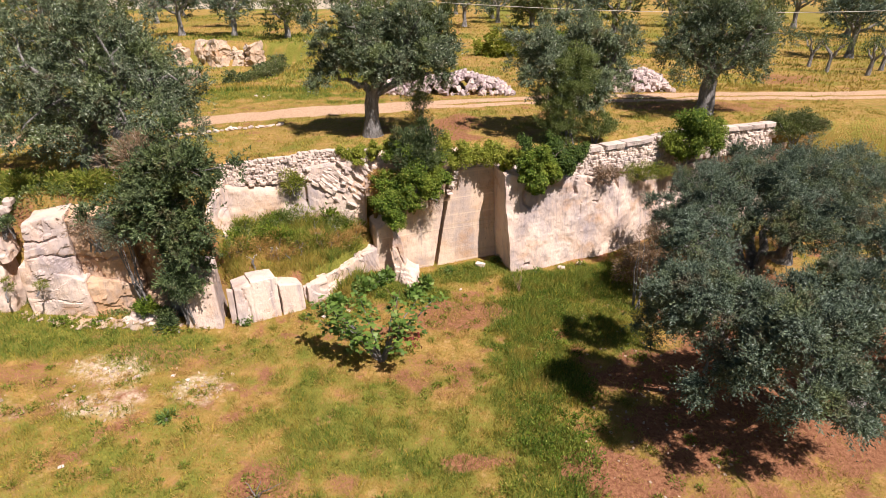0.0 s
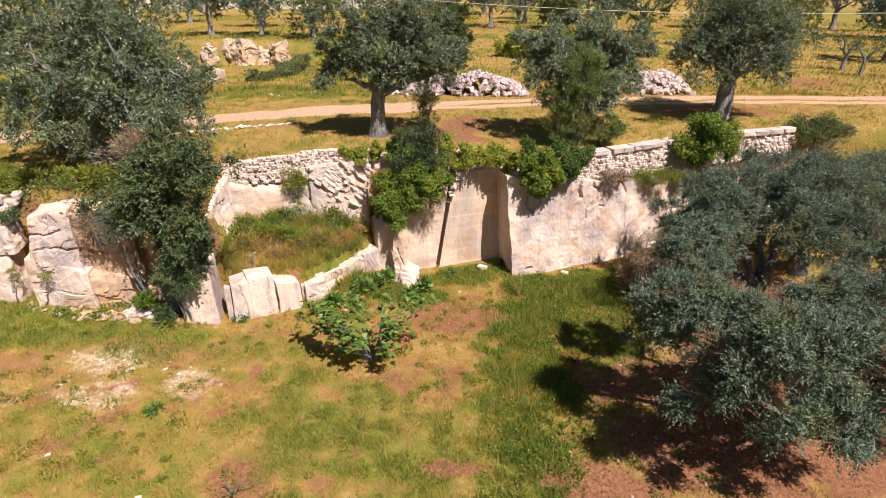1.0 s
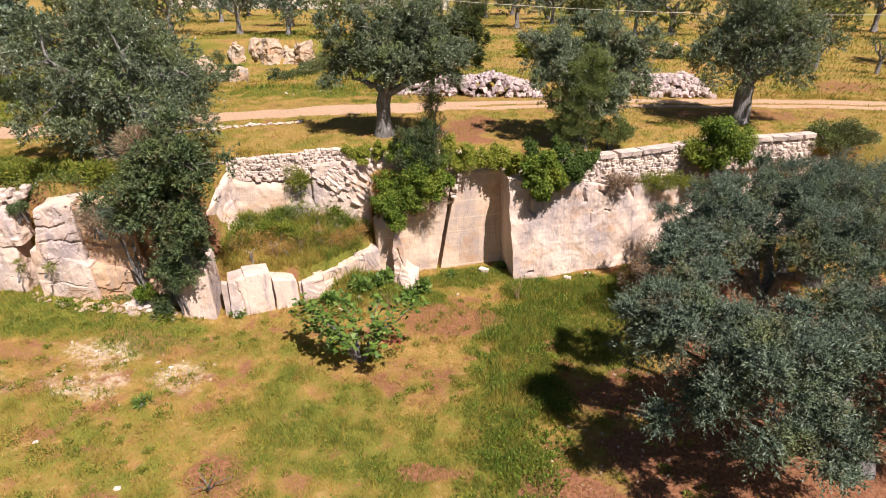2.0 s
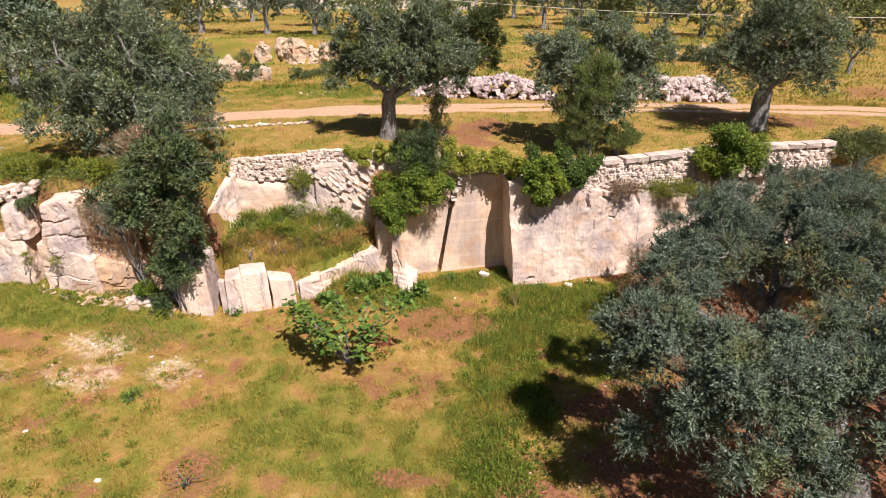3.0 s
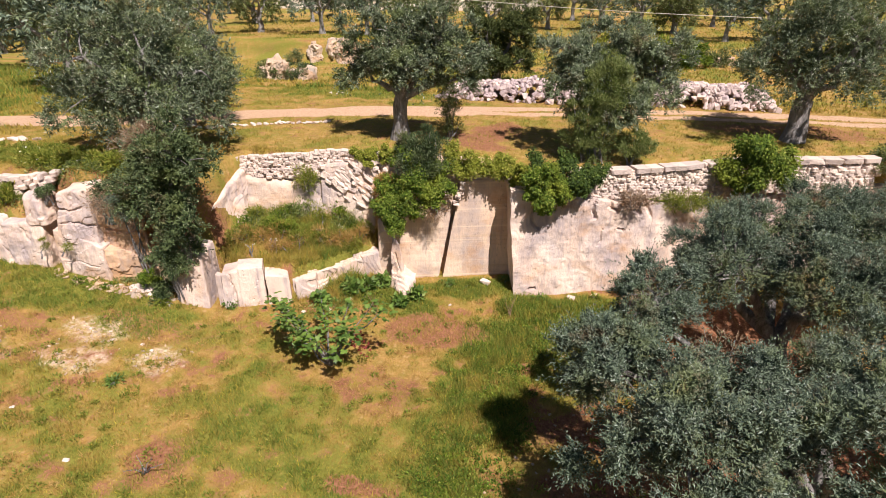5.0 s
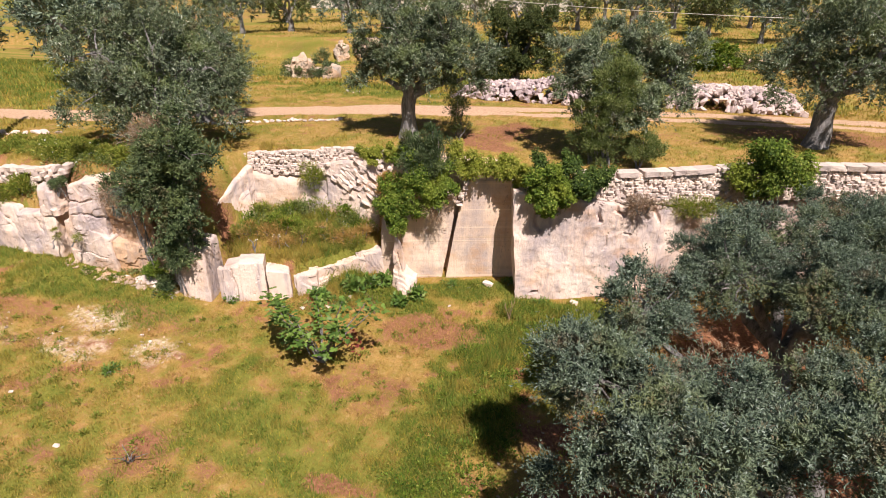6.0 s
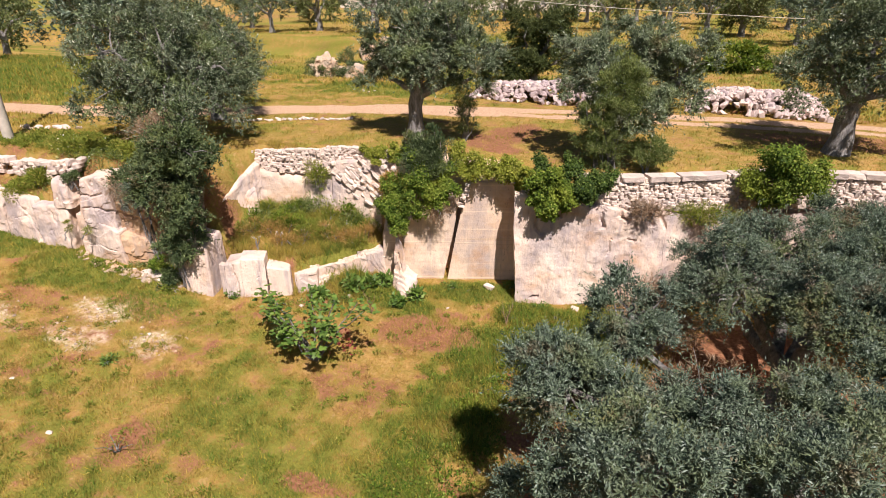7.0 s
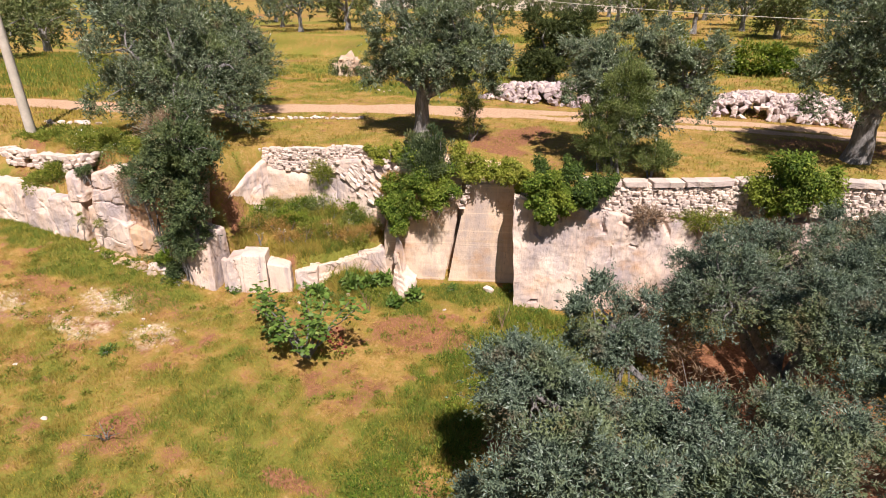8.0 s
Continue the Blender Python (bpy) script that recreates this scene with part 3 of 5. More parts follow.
rock_thing("split_block", [hexrock((-12.9, 12.85), (-11.86, 13.06), 0.6, 2.75, 2.78, 1.1, 0.08, 0.16, 38, 0.045, -0.35, 0, 0, (0.06, 0.06, 0.1), 0.02, [([(-12.6, 2.6), (-12.35, 2.0), (-12.4, 1.6)], 0.025, 0.04), ([(-12.7, 1.9), (-12.2, 1.75)], 0.02, 0.03)])], ROCK, "large split limestone block with rounded top", "rock")
rock_thing("split_block", [hexrock((-14.6, 12.62), (-12.98, 12.84), 0.6, 3.0, 2.85, 0.75, 0.1, 0.16, 39, 0.045, 0, -0.38, 0, (0.06, 0.06, 0.09), 0.03, [([(-14.2, 2.9), (-13.6, 2.3), (-13.3, 1.6), (-13.1, 1.2)], 0.035, 0.08), ([(-13.6, 2.3), (-14.4, 2.1)], 0.025, 0.04)])], ROCK, "weathered limestone block with a slanting split", "rock")
rock_thing("split_block", [hexrock((-17.5, 12.2), (-14.65, 12.6), 0.6, 3.1, 3.02, 0.75, 0.1, 0.2, 139, 0.06, 0, 0, 0, (0.1, 0.1, 0.14), 0.03, [([(-16.5, 2.9), (-15.8, 2.0), (-15.2, 1.5)], 0.035, 0.07)])], ROCK, "long weathered limestone block at the quarry edge", "rock")

# ---- stones ----
def stone_meshes(count, seed, power=0.5, material=STONE):
    """A few rough stones of about 30 faces each, to be shared."""
    rng = np.random.default_rng(seed)
    out = []
    for i in range(count):
        bm = bmesh.new()
        pts = rng.normal(size=(18, 3))
        pts /= np.linalg.norm(pts, axis=1)[:, None]
        pts = np.sign(pts) * np.abs(pts) ** power * rng.uniform(0.72, 0.95, (18, 1)) * 0.5
        for p in pts:
            bm.verts.new(p)
        hull = bmesh.ops.convex_hull(bm, input=bm.verts)
        bmesh.ops.delete(bm, geom=[g for g in hull["geom_interior"] if isinstance(g, bmesh.types.BMVert)], context="VERTS")
        me = bpy.data.meshes.new("stone")
        bm.to_mesh(me)
        bm.free()
        me.materials.append(material)
        out.append(me)
    return out


STONES = stone_meshes(14, 5)
HEAPED = stone_meshes(14, 8, 0.4, HEAP)


def squared_meshes(name, count, seed, jitter, worn):
    """Roughly squared stones with worn edges, to be shared."""
    rng = np.random.default_rng(seed)
    out = []
    for _ in range(count):
        bm = bmesh.new()
        bmesh.ops.create_cube(bm, size=0.86)
        for v in bm.verts:
            v.co += Vector(rng.uniform(-jitter, jitter, 3))
        bmesh.ops.bevel(bm, geom=bm.edges[:], offset=worn, segments=1, affect="EDGES")
        me = bpy.data.meshes.new(name)
        bm.to_mesh(me)
        bm.free()
        me.materials.append(STONE)
        out.append(me)
    return out


CAPS = squared_meshes("cap_stone", 8, 4, 0.06, 0.06)
BLOCKS = squared_meshes("stone", 18, 6, 0.12, 0.13)


def lay(parent, origin, rng, x, y, z, sx, sy, sz, tumble=20, stock=STONES):
    ob = new("stone", stock[int(rng.integers(len(stock)))])
    ob.parent = parent
    e = Euler([radians(float(a)) for a in (rng.normal(0, tumble), rng.normal(0, tumble), rng.uniform(0, 360) if tumble > 30 else rng.normal(0, 25))])
    ob.matrix_basis = Matrix.LocRotScale((x - origin[0], y - origin[1], z - origin[2]), e, (sx, sy, sz))
    return ob


def heaped(parent, laid):
    """The stones past the first three hundred, joined into one part."""
    V, F, n, stuff = [], [], 0, laid[0].data.materials[0]
    for ob in laid:
        me = ob.data
        co = np.empty(len(me.vertices) * 3)
        me.vertices.foreach_get("co", co)
        m = np.array(ob.matrix_basis)
        V.append(co.reshape(-1, 3) @ m[:3, :3].T + m[:3, 3])
        F += [[v + n for v in p.vertices] for p in me.polygons]
        n += len(me.vertices)
        bpy.data.objects.remove(ob)
    me = bpy.data.meshes.new("rubble_fill")
    me.from_pydata(np.concatenate(V).tolist(), [], F)
    me.materials.append(stuff)
    tagged(part("rubble_fill", me, None, parent), kind="stuff")


def drystone(name, line, foot, head, size, seed, label, cap=False, limit=300, gaps=0.0):
    """Stones course by course along a line; foot and head are heights at its points."""
    rng = np.random.default_rng(seed)
    line = np.array(line, float)
    seg = np.linalg.norm(np.diff(line, axis=0), axis=1)
    s_at = np.concatenate([[0], np.cumsum(seg)])
    base = (line[0][0], line[0][1], foot[0])
    wall = thing(name, *base, label, "drystone wall", kind="structure")
    count, course, total, laid = 0, 0, s_at[-1], []
    while True:
        s, z_off, any_laid = float(rng.uniform(0, 0.2)), course * size * 0.72, False
        while s < total and count < limit:
            w = size * float(rng.uniform(0.8, 1.7))
            zf, zh = np.interp(s, s_at, foot), np.interp(s, s_at, head)
            if zf + z_off < zh and not (gaps and rng.uniform(0, 1) < gaps):
                x, y = np.interp(s, s_at, line[:, 0]), np.interp(s, s_at, line[:, 1])
                i = min(int(np.searchsorted(s_at, s, side="right")) - 1, len(seg) - 1)
                ang = math.degrees(math.atan2(line[i + 1][1] - line[i][1], line[i + 1][0] - line[i][0]))
                ob = lay(wall, base, rng, x, y + float(rng.normal(0, 0.04)) + z_off * 0.12, zf + z_off + size * 0.4, w * 1.2, size * 2.2, size * float(rng.uniform(0.9, 1.2)), 5, BLOCKS)
                ob.rotation_euler = Euler((ob.rotation_euler.x, ob.rotation_euler.y, radians(ang) + float(rng.normal(0, 0.2))))
                count, any_laid = count + 1, True
                laid.append(ob)
            s += w * 0.97
        course += 1
        if not any_laid or count >= limit:
            break
    if cap:
        s = 0.1
        while s < total:
            w = float(rng.uniform(0.4, 0.75))
            x, y, zh = np.interp(s, s_at, line[:, 0]), np.interp(s, s_at, line[:, 1]), np.interp(s, s_at, head)
            i = min(int(np.searchsorted(s_at, s, side="right")) - 1, len(seg) - 1)
            ang = math.atan2(line[i + 1][1] - line[i][1], line[i + 1][0] - line[i][0])
            ob = lay(wall, base, rng, x, y + 0.1, zh + 0.03, w * 1.13, 0.5, 0.22, 2, CAPS)
            ob.name, ob.rotation_euler = "cap_stone", Euler((0, 0, ang + float(rng.normal(0, 0.06))))
            s += w
    if len(laid) > 300:
        heaped(wall, laid[300:])
    return wall


def stone_pile(x0, x1, y0, depth, height, size, count, seed, label):
    rng = np.random.default_rng(seed)
    mid = ((x0 + x1) / 2, y0, float(ground_height((x0 + x1) / 2, y0)))
    pile = thing("stone_pile", *mid, label, "stone pile")
    laid = []
    for _ in range(count):
        u, v = float(rng.uniform(-1, 1)), float(rng.uniform(-1, 1))
        h = height * max(0.0, 1 - abs(u) ** 5) * max(0.0, 1 - abs(v) ** 3) * (0.8 + 0.25 * float(fbm(u * 3, v, 0, seed)))
        s = size * float(rng.uniform(0.6, 1.45))
        x, y = mid[0] + u * (x1 - x0) / 2, y0 + v * depth / 2
        laid.append(lay(pile, mid, rng, x, y, float(ground_height(x, y)) + max(h - s * 0.2, s * 0.2), s * 1.25, s, s * 0.75, 45, HEAPED))
    if len(laid) > 300:
        heaped(pile, laid[300:])
    return pile


drystone("drystone_wall_1", [(4.0, 19.0), (5.6, 19.58), (8.0, 20.85), (9.6, 21.8)], [3.3, 3.15, 2.95, 2.9], [4.05, 4.06, 4.08, 4.08], 0.12, 101, "pale drystone retaining wall with flat cap stones", True, 800)
drystone("drystone_wall_2", [(-7.9, 17.5), (-6.4, 17.85), (-4.5, 18.6), (-2.4, 18.8)], [3.4, 3.3, 3.3, 3.4], [4.0, 4.08, 4.2, 4.2], 0.12, 102, "rough rubble wall along the terrace edge", False, 600)
drystone("drystone_wall_3", [(9.6, 21.7), (12.2, 22.2), (13.7, 22.75)], [3.0, 3.2, 3.2], [4.1, 4.2, 4.2], 0.14, 103, "drystone wall along the terrace", True, 300)
drystone("drystone_wall_4", [(-17, 13.75), (-13.5, 13.95), (-11.9, 14.1)], [3.3, 3.35, 3.6], [3.75, 3.85, 4.05], 0.2, 104, "low tumbled rubble edging with loose stones", False, 150, 0.25)
rock_thing("wall_core", [hexrock((4.0, 18.895), (8.0, 20.755), 2.6, 3.98, 4.0, 0.6, 0.1, 0.05, 43, 0.15), hexrock((8.0, 20.755), (9.7, 21.705), 2.6, 4.0, 4.0, 0.6, 0.1, 0.05, 43, 0.15)], ROCK, "packed small stones behind the drystone wall", "wall", "structure")
rock_thing("wall_core", [hexrock((-7.9, 17.42), (-4.5, 18.51), 2.6, 3.9, 4.1, 0.6, 0.08, 0.06, 44, 0.15), hexrock((-4.5, 18.51), (-2.3, 18.73), 2.6, 4.1, 4.1, 0.6, 0.08, 0.06, 44, 0.15)], ROCK, "packed rubble behind the terrace wall", "wall", "structure")
stone_pile(-3.6, 3.6, 29.8, 1.7, 1.1, 0.28, 620, 111, "long heap of pale field stones beside the track")
stone_pile(6.6, 12.2, 31.0, 2.2, 1.2, 0.28, 600, 112, "mound of broken pale and purplish field stones")


def slope_slabs():
    """Dipping beds of broken rock: bands of angular stones that run down to the right."""
    rng = np.random.default_rng(7)
    base = (-3.6, 18.3, 2.4)
    run = thing("rubble_slope", *base, "tilted pale limestone beds broken along slanting joints", "rubble", kind="structure")
    for band in range(15):
        s, dip = float(rng.uniform(0, 0.15)), radians(38 + float(rng.normal(0, 4)))
        x0, z0, proud = -5.0 + 0.165 * band, 3.62 + 0.03 * band, 0.09 * float(rng.uniform(0, 1))
        while s < 1.75:
            w, h = float(rng.uniform(0.1, 0.36)), float(rng.uniform(0.08, 0.15))
            x, z = x0 + math.cos(dip) * (s + w / 2), z0 - math.sin(dip) * (s + w / 2) + float(rng.normal(0, 0.02))
            s += w * 0.96
            if not (-4.75 < x < -2.75 and z < 4.1):
                continue
            y = 18.13 + 0.02 * (x + 4.7) + 0.16 * (z - 1.2) - proud + float(rng.normal(0, 0.04))
            if rng.uniform(0, 1) < 0.12:
                continue
            ob = lay(run, base, rng, x, y, z, w * 1.4, 0.3, h * 1.55, 6, STONES if rng.uniform(0, 1) < 0.4 else BLOCKS)
            ob.name = "slab"
            ob.rotation_euler = Euler((float(rng.normal(0, 0.3)), dip + float(rng.normal(0, 0.22)), float(rng.normal(0.05, 0.25))))


slope_slabs()
rock_thing("rubble_bed", [hexrock((-4.7, 18.0), (-2.75, 18.15), 1.2, 3.75, 3.9, 0.9, 0.16, 0.12, 41, 0.05, 0, 0, 0, (0.05, 0.1, 0.1), 0.06)], ROCK, "crumbled limestone bank under the rubble", "rock", "structure")


def loose(x, y, s, seed, label, z=None):
    rng = np.random.default_rng(seed)
    z = float(ground_height(x, y)) if z is None else z
    ob = new("loose_stone", STONES[seed % len(STONES)])
    ob.matrix_basis = Matrix.LocRotScale((x, y, z + s * 0.22), Euler(rng.uniform(-0.4, 0.4, 3)), (s * 1.4, s, s * 0.7))
    tagged(ob, label, "stone", "loose stones on the quarry floor")


for i, (x, y, s) in enumerate(((1.39, 18.2, 0.34), (4.35, 18.0, 0.26), (5.1, 18.35, 0.24), (-9.0, 13.35, 0.3), (-8.9, 13.2, 0.16), (-8.5, 13.45, 0.42), (-8.1, 13.5, 0.34), (-8.75, 13.55, 0.5), (-8.3, 13.25, 0.2), (-8.0, 13.75, 0.4), (-8.62, 13.12, 0.13), (-9.5, 13.35, 0.22), (-7.85, 13.3, 0.18), (-8.2, 13.62, 0.3),
                               (-3.0, 14.9, 0.14), (-2.6, 15.6, 0.16), (-3.7, 14.5, 0.14), (-5.6, 7.6, 0.12), (-7.9, 8.3, 0.1), (0.6, 16.4, 0.1))):
    loose(x, y, s, 200 + i, "pale loose limestone lying in the grass")
_rng = np.random.default_rng(77)
for i in range(9):
    loose(0.22 + 0.035 * i + float(_rng.normal(0, 0.03)), 18.42 + float(_rng.normal(0, 0.03)), float(_rng.uniform(0.16, 0.24)), 260 + i, "stone wedged into the slanting crack", 2.75 + 0.1 * i)
for cx, cy, n in ((-8.4, 11.2, 3), (-6.1, 11.0, 3), (-9, 28.5, 5)):
    for i in range(n):
        loose(cx + float(_rng.normal(0, 0.45)), cy + float(_rng.normal(0, 0.3)), float(_rng.uniform(0.06, 0.13)), 300 + i, "flat pale stone showing through the dry grass")


for i in range(34):
    u = i / 33
    loose(-11.3 + 4.6 * u + float(_rng.normal(0, 0.05)), 20.45 + 2.35 * u + float(_rng.normal(0, 0.06)), float(_rng.uniform(0.12, 0.24)), 420 + i, "small pale stone in the edging of the track")
for i in range(12):
    loose(-18.6 + 2.4 * i / 11 + float(_rng.normal(0, 0.08)), 16.4 + 0.9 * i / 11 + float(_rng.normal(0, 0.1)), float(_rng.uniform(0.15, 0.32)), 460 + i, "pale field stone beside the utility pole")


# ---- plants ----
def unit(v):
    return v / np.maximum(np.linalg.norm(v, axis=-1, keepdims=True), 1e-9)


def leaves(name, pos, way, length, width, material, rng, face=None):
    """Pointed leaves, each a folded pair of triangles, from points along ways; face: where their upper sides tend to look."""
    n = len(pos)
    side = unit(np.cross(way, (0 if face is None else face) + (1.0 if face is None else 0.55) * rng.normal(size=(n, 3))))
    up = np.cross(side, way)
    L, W = length[:, None], width[:, None]
    mid = pos + way * L * 0.45 + up * L * 0.06
    v = np.stack([pos, mid + side * W / 2, pos + way * L - up * L * 0.05, mid - side * W / 2], 1).reshape(-1, 3)
    return mesh_of(name, v, np.arange(4 * n).reshape(n, 4), material)


def sprays(root, way, length, per, rng):
    """Leaves set along short twigs: roots, ways and outward faces."""
    n = len(root)
    u = rng.uniform(0.1, 1.0, (n, per, 1))
    bend = np.array([0, 0, -0.22]) * (u * length[:, None, None]) ** 2
    pos = root[:, None] + way[:, None] * u * length[:, None, None] + bend + rng.normal(0, 0.018, (n, per, 3))
    lw = unit(0.75 * way[:, None] + 0.75 * unit(rng.normal(size=(n, per, 3))))
    face = np.broadcast_to((way + np.array([0, 0, 0.7]))[:, None], pos.shape)
    return pos.reshape(-1, 3), lw.reshape(-1, 3), face.reshape(-1, 3)


def boughs(c, r, n_lobes, n_sprays, rng, seed, hollow, ragged, droop, twig, size):
    """Twigs on the outsides of leafy lobes that together make an uneven crown with gaps."""
    d = unit(rng.normal(size=(n_lobes, 3)))
    d[:, 2] = np.where(d[:, 2] < -0.5, -0.7 * d[:, 2], d[:, 2])
    d = unit(d)
    for _ in range(6):  # lobes push one another apart, which leaves gaps
        away = d[:, None] - d[None]
        gap = np.linalg.norm(away, axis=2, keepdims=True) + np.eye(n_lobes)[..., None]
        d = unit(d + 0.02 * np.sum(away / gap ** 3, axis=1) * 6 / n_lobes)
    reach = rng.uniform(hollow, 0.92, n_lobes) * (1 + ragged * rng.uniform(-1, 1, n_lobes))
    lobe = c + d * r * reach[:, None]
    lobe[:, 2] -= droop * np.hypot(d[:, 0], d[:, 1]) ** 2 * rng.uniform(0, 1, n_lobes)
    lr = np.mean(r) * rng.uniform(*size, n_lobes)
    pick = rng.choice(n_lobes, n_sprays, p=lr ** 2 / np.sum(lr ** 2))
    e = unit(rng.normal(size=(n_sprays, 3)) + 0.55 * d[pick] + np.array([0, 0, 0.25]))
    k = 1 + 0.5 * fbm(e[:, 0] * 2 + pick, e[:, 1] * 2, e[:, 2] * 2, seed)
    root = lobe[pick] + e * (lr[pick] * k * rng.uniform(0.15, 1.0, n_sprays) ** 0.6)[:, None] * np.array([1, 1, 0.9])
    way = unit(0.8 * e + 0.35 * d[pick] + np.array([0, 0, 0.4]) + 0.45 * rng.normal(size=(n_sprays, 3)))
    long = twig * rng.uniform(0.5, 1.3, n_sprays)
    long = np.where(rng.uniform(0, 1, n_sprays) < 0.12, long * 2.0, long)
    return lobe, root, way, long


def clumps(centres, radii, per, rng, out_from, up=0.35):
    """Leaf roots and ways in soft clumps round centres."""
    n = len(centres) * per
    c = np.repeat(centres, per, 0)
    r = np.repeat(radii, per)[:, None]
    d = unit(rng.normal(size=(n, 3)))
    pos = c + d * r * rng.uniform(0.15, 1.0, (n, 1)) ** 0.6 * np.array([1, 1, 0.75])
    way = unit(0.6 * unit(pos - out_from) + 0.7 * d + np.array([0, 0, up]) + 0.6 * rng.normal(size=(n, 3)))
    return pos, way


def tube(points, radii, sides=8, seed=0, knots=0.12):
    """A gnarled tapering limb along points."""
    pts = np.array(points, float)
    V, F = [], []
    ref = np.array([0.31, 0.87, 0.38])
    for i, p in enumerate(pts):
        t = unit(pts[min(i + 1, len(pts) - 1)] - pts[max(i - 1, 0)])
        a = unit(np.cross(t, ref))
        b = np.cross(t, a)
        ang = np.linspace(0, 2 * np.pi, sides, endpoint=False) + i * 0.12
        r = radii[i] * (1 + knots * vnoise(np.cos(ang) * 1.5 + p[0], np.sin(ang) * 1.5 + p[1], p[2] * 1.3, seed))
        V.append(p + a * (np.cos(ang) * r)[:, None] + b * (np.sin(ang) * r)[:, None])
    V = np.concatenate(V)
    k = np.arange(sides)
    for i in range(len(pts) - 1):
        F.append(np.stack([i * sides + k, i * sides + (k + 1) % sides, (i + 1) * sides + (k + 1) % sides, (i + 1) * sides + k], 1))
    return V, np.concatenate(F)


def curve_to(a, b, n, rng, sway, lift):
    """Points of a bent limb from a to b."""
    t = np.linspace(0, 1, n)[:, None]
    p = a * (1 - t) + b * t
    p[:, 2] += lift * np.sin(np.pi * t[:, 0])
    p[1:-1] += rng.normal(0, sway, (n - 2, 3))
    return p


def tree(name, base, centre, radii, leaf_total, seed, label, material=OLIVE, trunk=0.26, fork=1.5, leaf=(0.085, 0.024), twig=0.34, group="olive trees", category="tree", hollow=0.45, droop=0.0, limbs=5, per=16, ragged=0.2, lobes=26, twigs=40, size=(0.15, 0.33), crowns=()):
    """A tree with trunk, limbs, branches and a crown of leafy boughs with gaps."""
    rng = np.random.default_rng(seed)
    bx, by, bz = base
    ob = thing(name, bx, by, bz, label, category, group)
    c, r = np.array(centre) - np.array(base), np.array(radii, float)
    heads = [(np.array(q[:3]) - np.array(base), np.array(q[3:], float)) for q in crowns] or [(c, r)]
    bulk = np.array([q[1][0] * q[1][1] + q[1][0] * q[1][2] + q[1][1] * q[1][2] for q in heads])
    bulk /= np.sum(bulk)
    sets = [boughs(p, q, max(8, int(lobes * b)), int(leaf_total * b) // per, rng, seed + i, hollow, ragged, droop, twig, size) for i, ((p, q), b) in enumerate(zip(heads, bulk))]
    cc, root, way, long = (np.concatenate([q[k] for q in sets]) for k in range(4))
    n = len(cc)
    root[:, 2] = np.maximum(root[:, 2], 0.35)
    pos, lw, face = sprays(root, way, long, per, rng)
    k = len(pos)
    crown = leaves("crown", pos, lw, rng.uniform(0.7, 1.4, k) * leaf[0], rng.uniform(0.8, 1.3, k) * leaf[1], material, rng, face)
    part("crown", crown, None, ob, "")
    top = np.array([c[0] * 0.25, c[1] * 0.25, fork])
    pts = np.array([[0, 0, -0.25], [0, 0, 0.1], [0.04, 0.03, fork * 0.4], [c[0] * 0.12 - 0.03, c[1] * 0.12, fork * 0.75], top])
    part("trunk", mesh_of("trunk", *tube(pts, np.array([1.75, 1.4, 1.0, 0.95, 1.0]) * trunk, 14, seed, 0.35), BARK, True), None, ob)
    ends, owners = [], []
    for i in range(max(limbs, len(crowns))):
        a = 2 * np.pi * (i + rng.uniform(-0.3, 0.3)) / limbs
        e = heads[i % len(heads)][0] if crowns else c + r * np.array([np.cos(a) * 0.55, np.sin(a) * 0.55, rng.uniform(-0.15, 0.35)])
        p = curve_to(top - np.array([0, 0, 0.12]), e, 7, rng, 0.09, 0.12)
        limb = part("limb", mesh_of("limb", *tube(p, np.linspace(trunk * 0.62, trunk * 0.2, 7), 8, seed + i, 0.3), BARK, True), None, ob)
        ends += [p[3], p[4], p[5], p[6]]
        owners += [limb] * 4
    ends = np.array(ends)
    pick = np.arange(n)
    for q in cc[pick][:twigs]:
        at = int(np.argmin(np.linalg.norm(ends - q, axis=1)))
        s = ends[at]
        part("branch", mesh_of("branch", *tube(curve_to(s, q, 5, rng, 0.06, 0.08), np.linspace(trunk * 0.16, 0.008, 5), 5, seed), BARK, True), None, owners[at])
    return ob


NEAR = dict(leaf=(0.066, 0.0215), twig=0.28, lobes=150, per=16, hollow=0.35, ragged=0.15, size=(0.12, 0.24), twigs=60)
FAR = dict(leaf=(0.098, 0.034), twig=0.32, material=OLIVE_GREEN, size=(0.11, 0.21))
tree("olive_tree", (9.9, 10.2, 0.0), (7.3, 9.8, 3.4), (3.0, 2.8, 2.2), 250000, 401, "large grey-green olive tree over bare red soil", trunk=0.24, fork=0.95, crowns=((5.5, 9.95, 3.4, 1.3, 1.15, 1.4), (6.7, 8.4, 3.4, 1.25, 1.15, 1.35), (6.25, 12.4, 3.35, 0.95, 0.85, 1.25), (8.15, 10.6, 2.8, 1.15, 1.2, 1.2), (6.9, 10.4, 2.5, 0.9, 0.9, 0.9), (8.8, 8.7, 3.1, 1.4, 1.4, 1.4), (9.6, 11.5, 3.0, 1.0, 1.0, 1.25), (5.9, 8.6, 2.5, 0.85, 0.7, 0.8), (5.5, 10.9, 2.4, 0.9, 0.8, 0.9), (7.3, 8.0, 2.4, 0.8, 0.6, 0.7)), **NEAR)
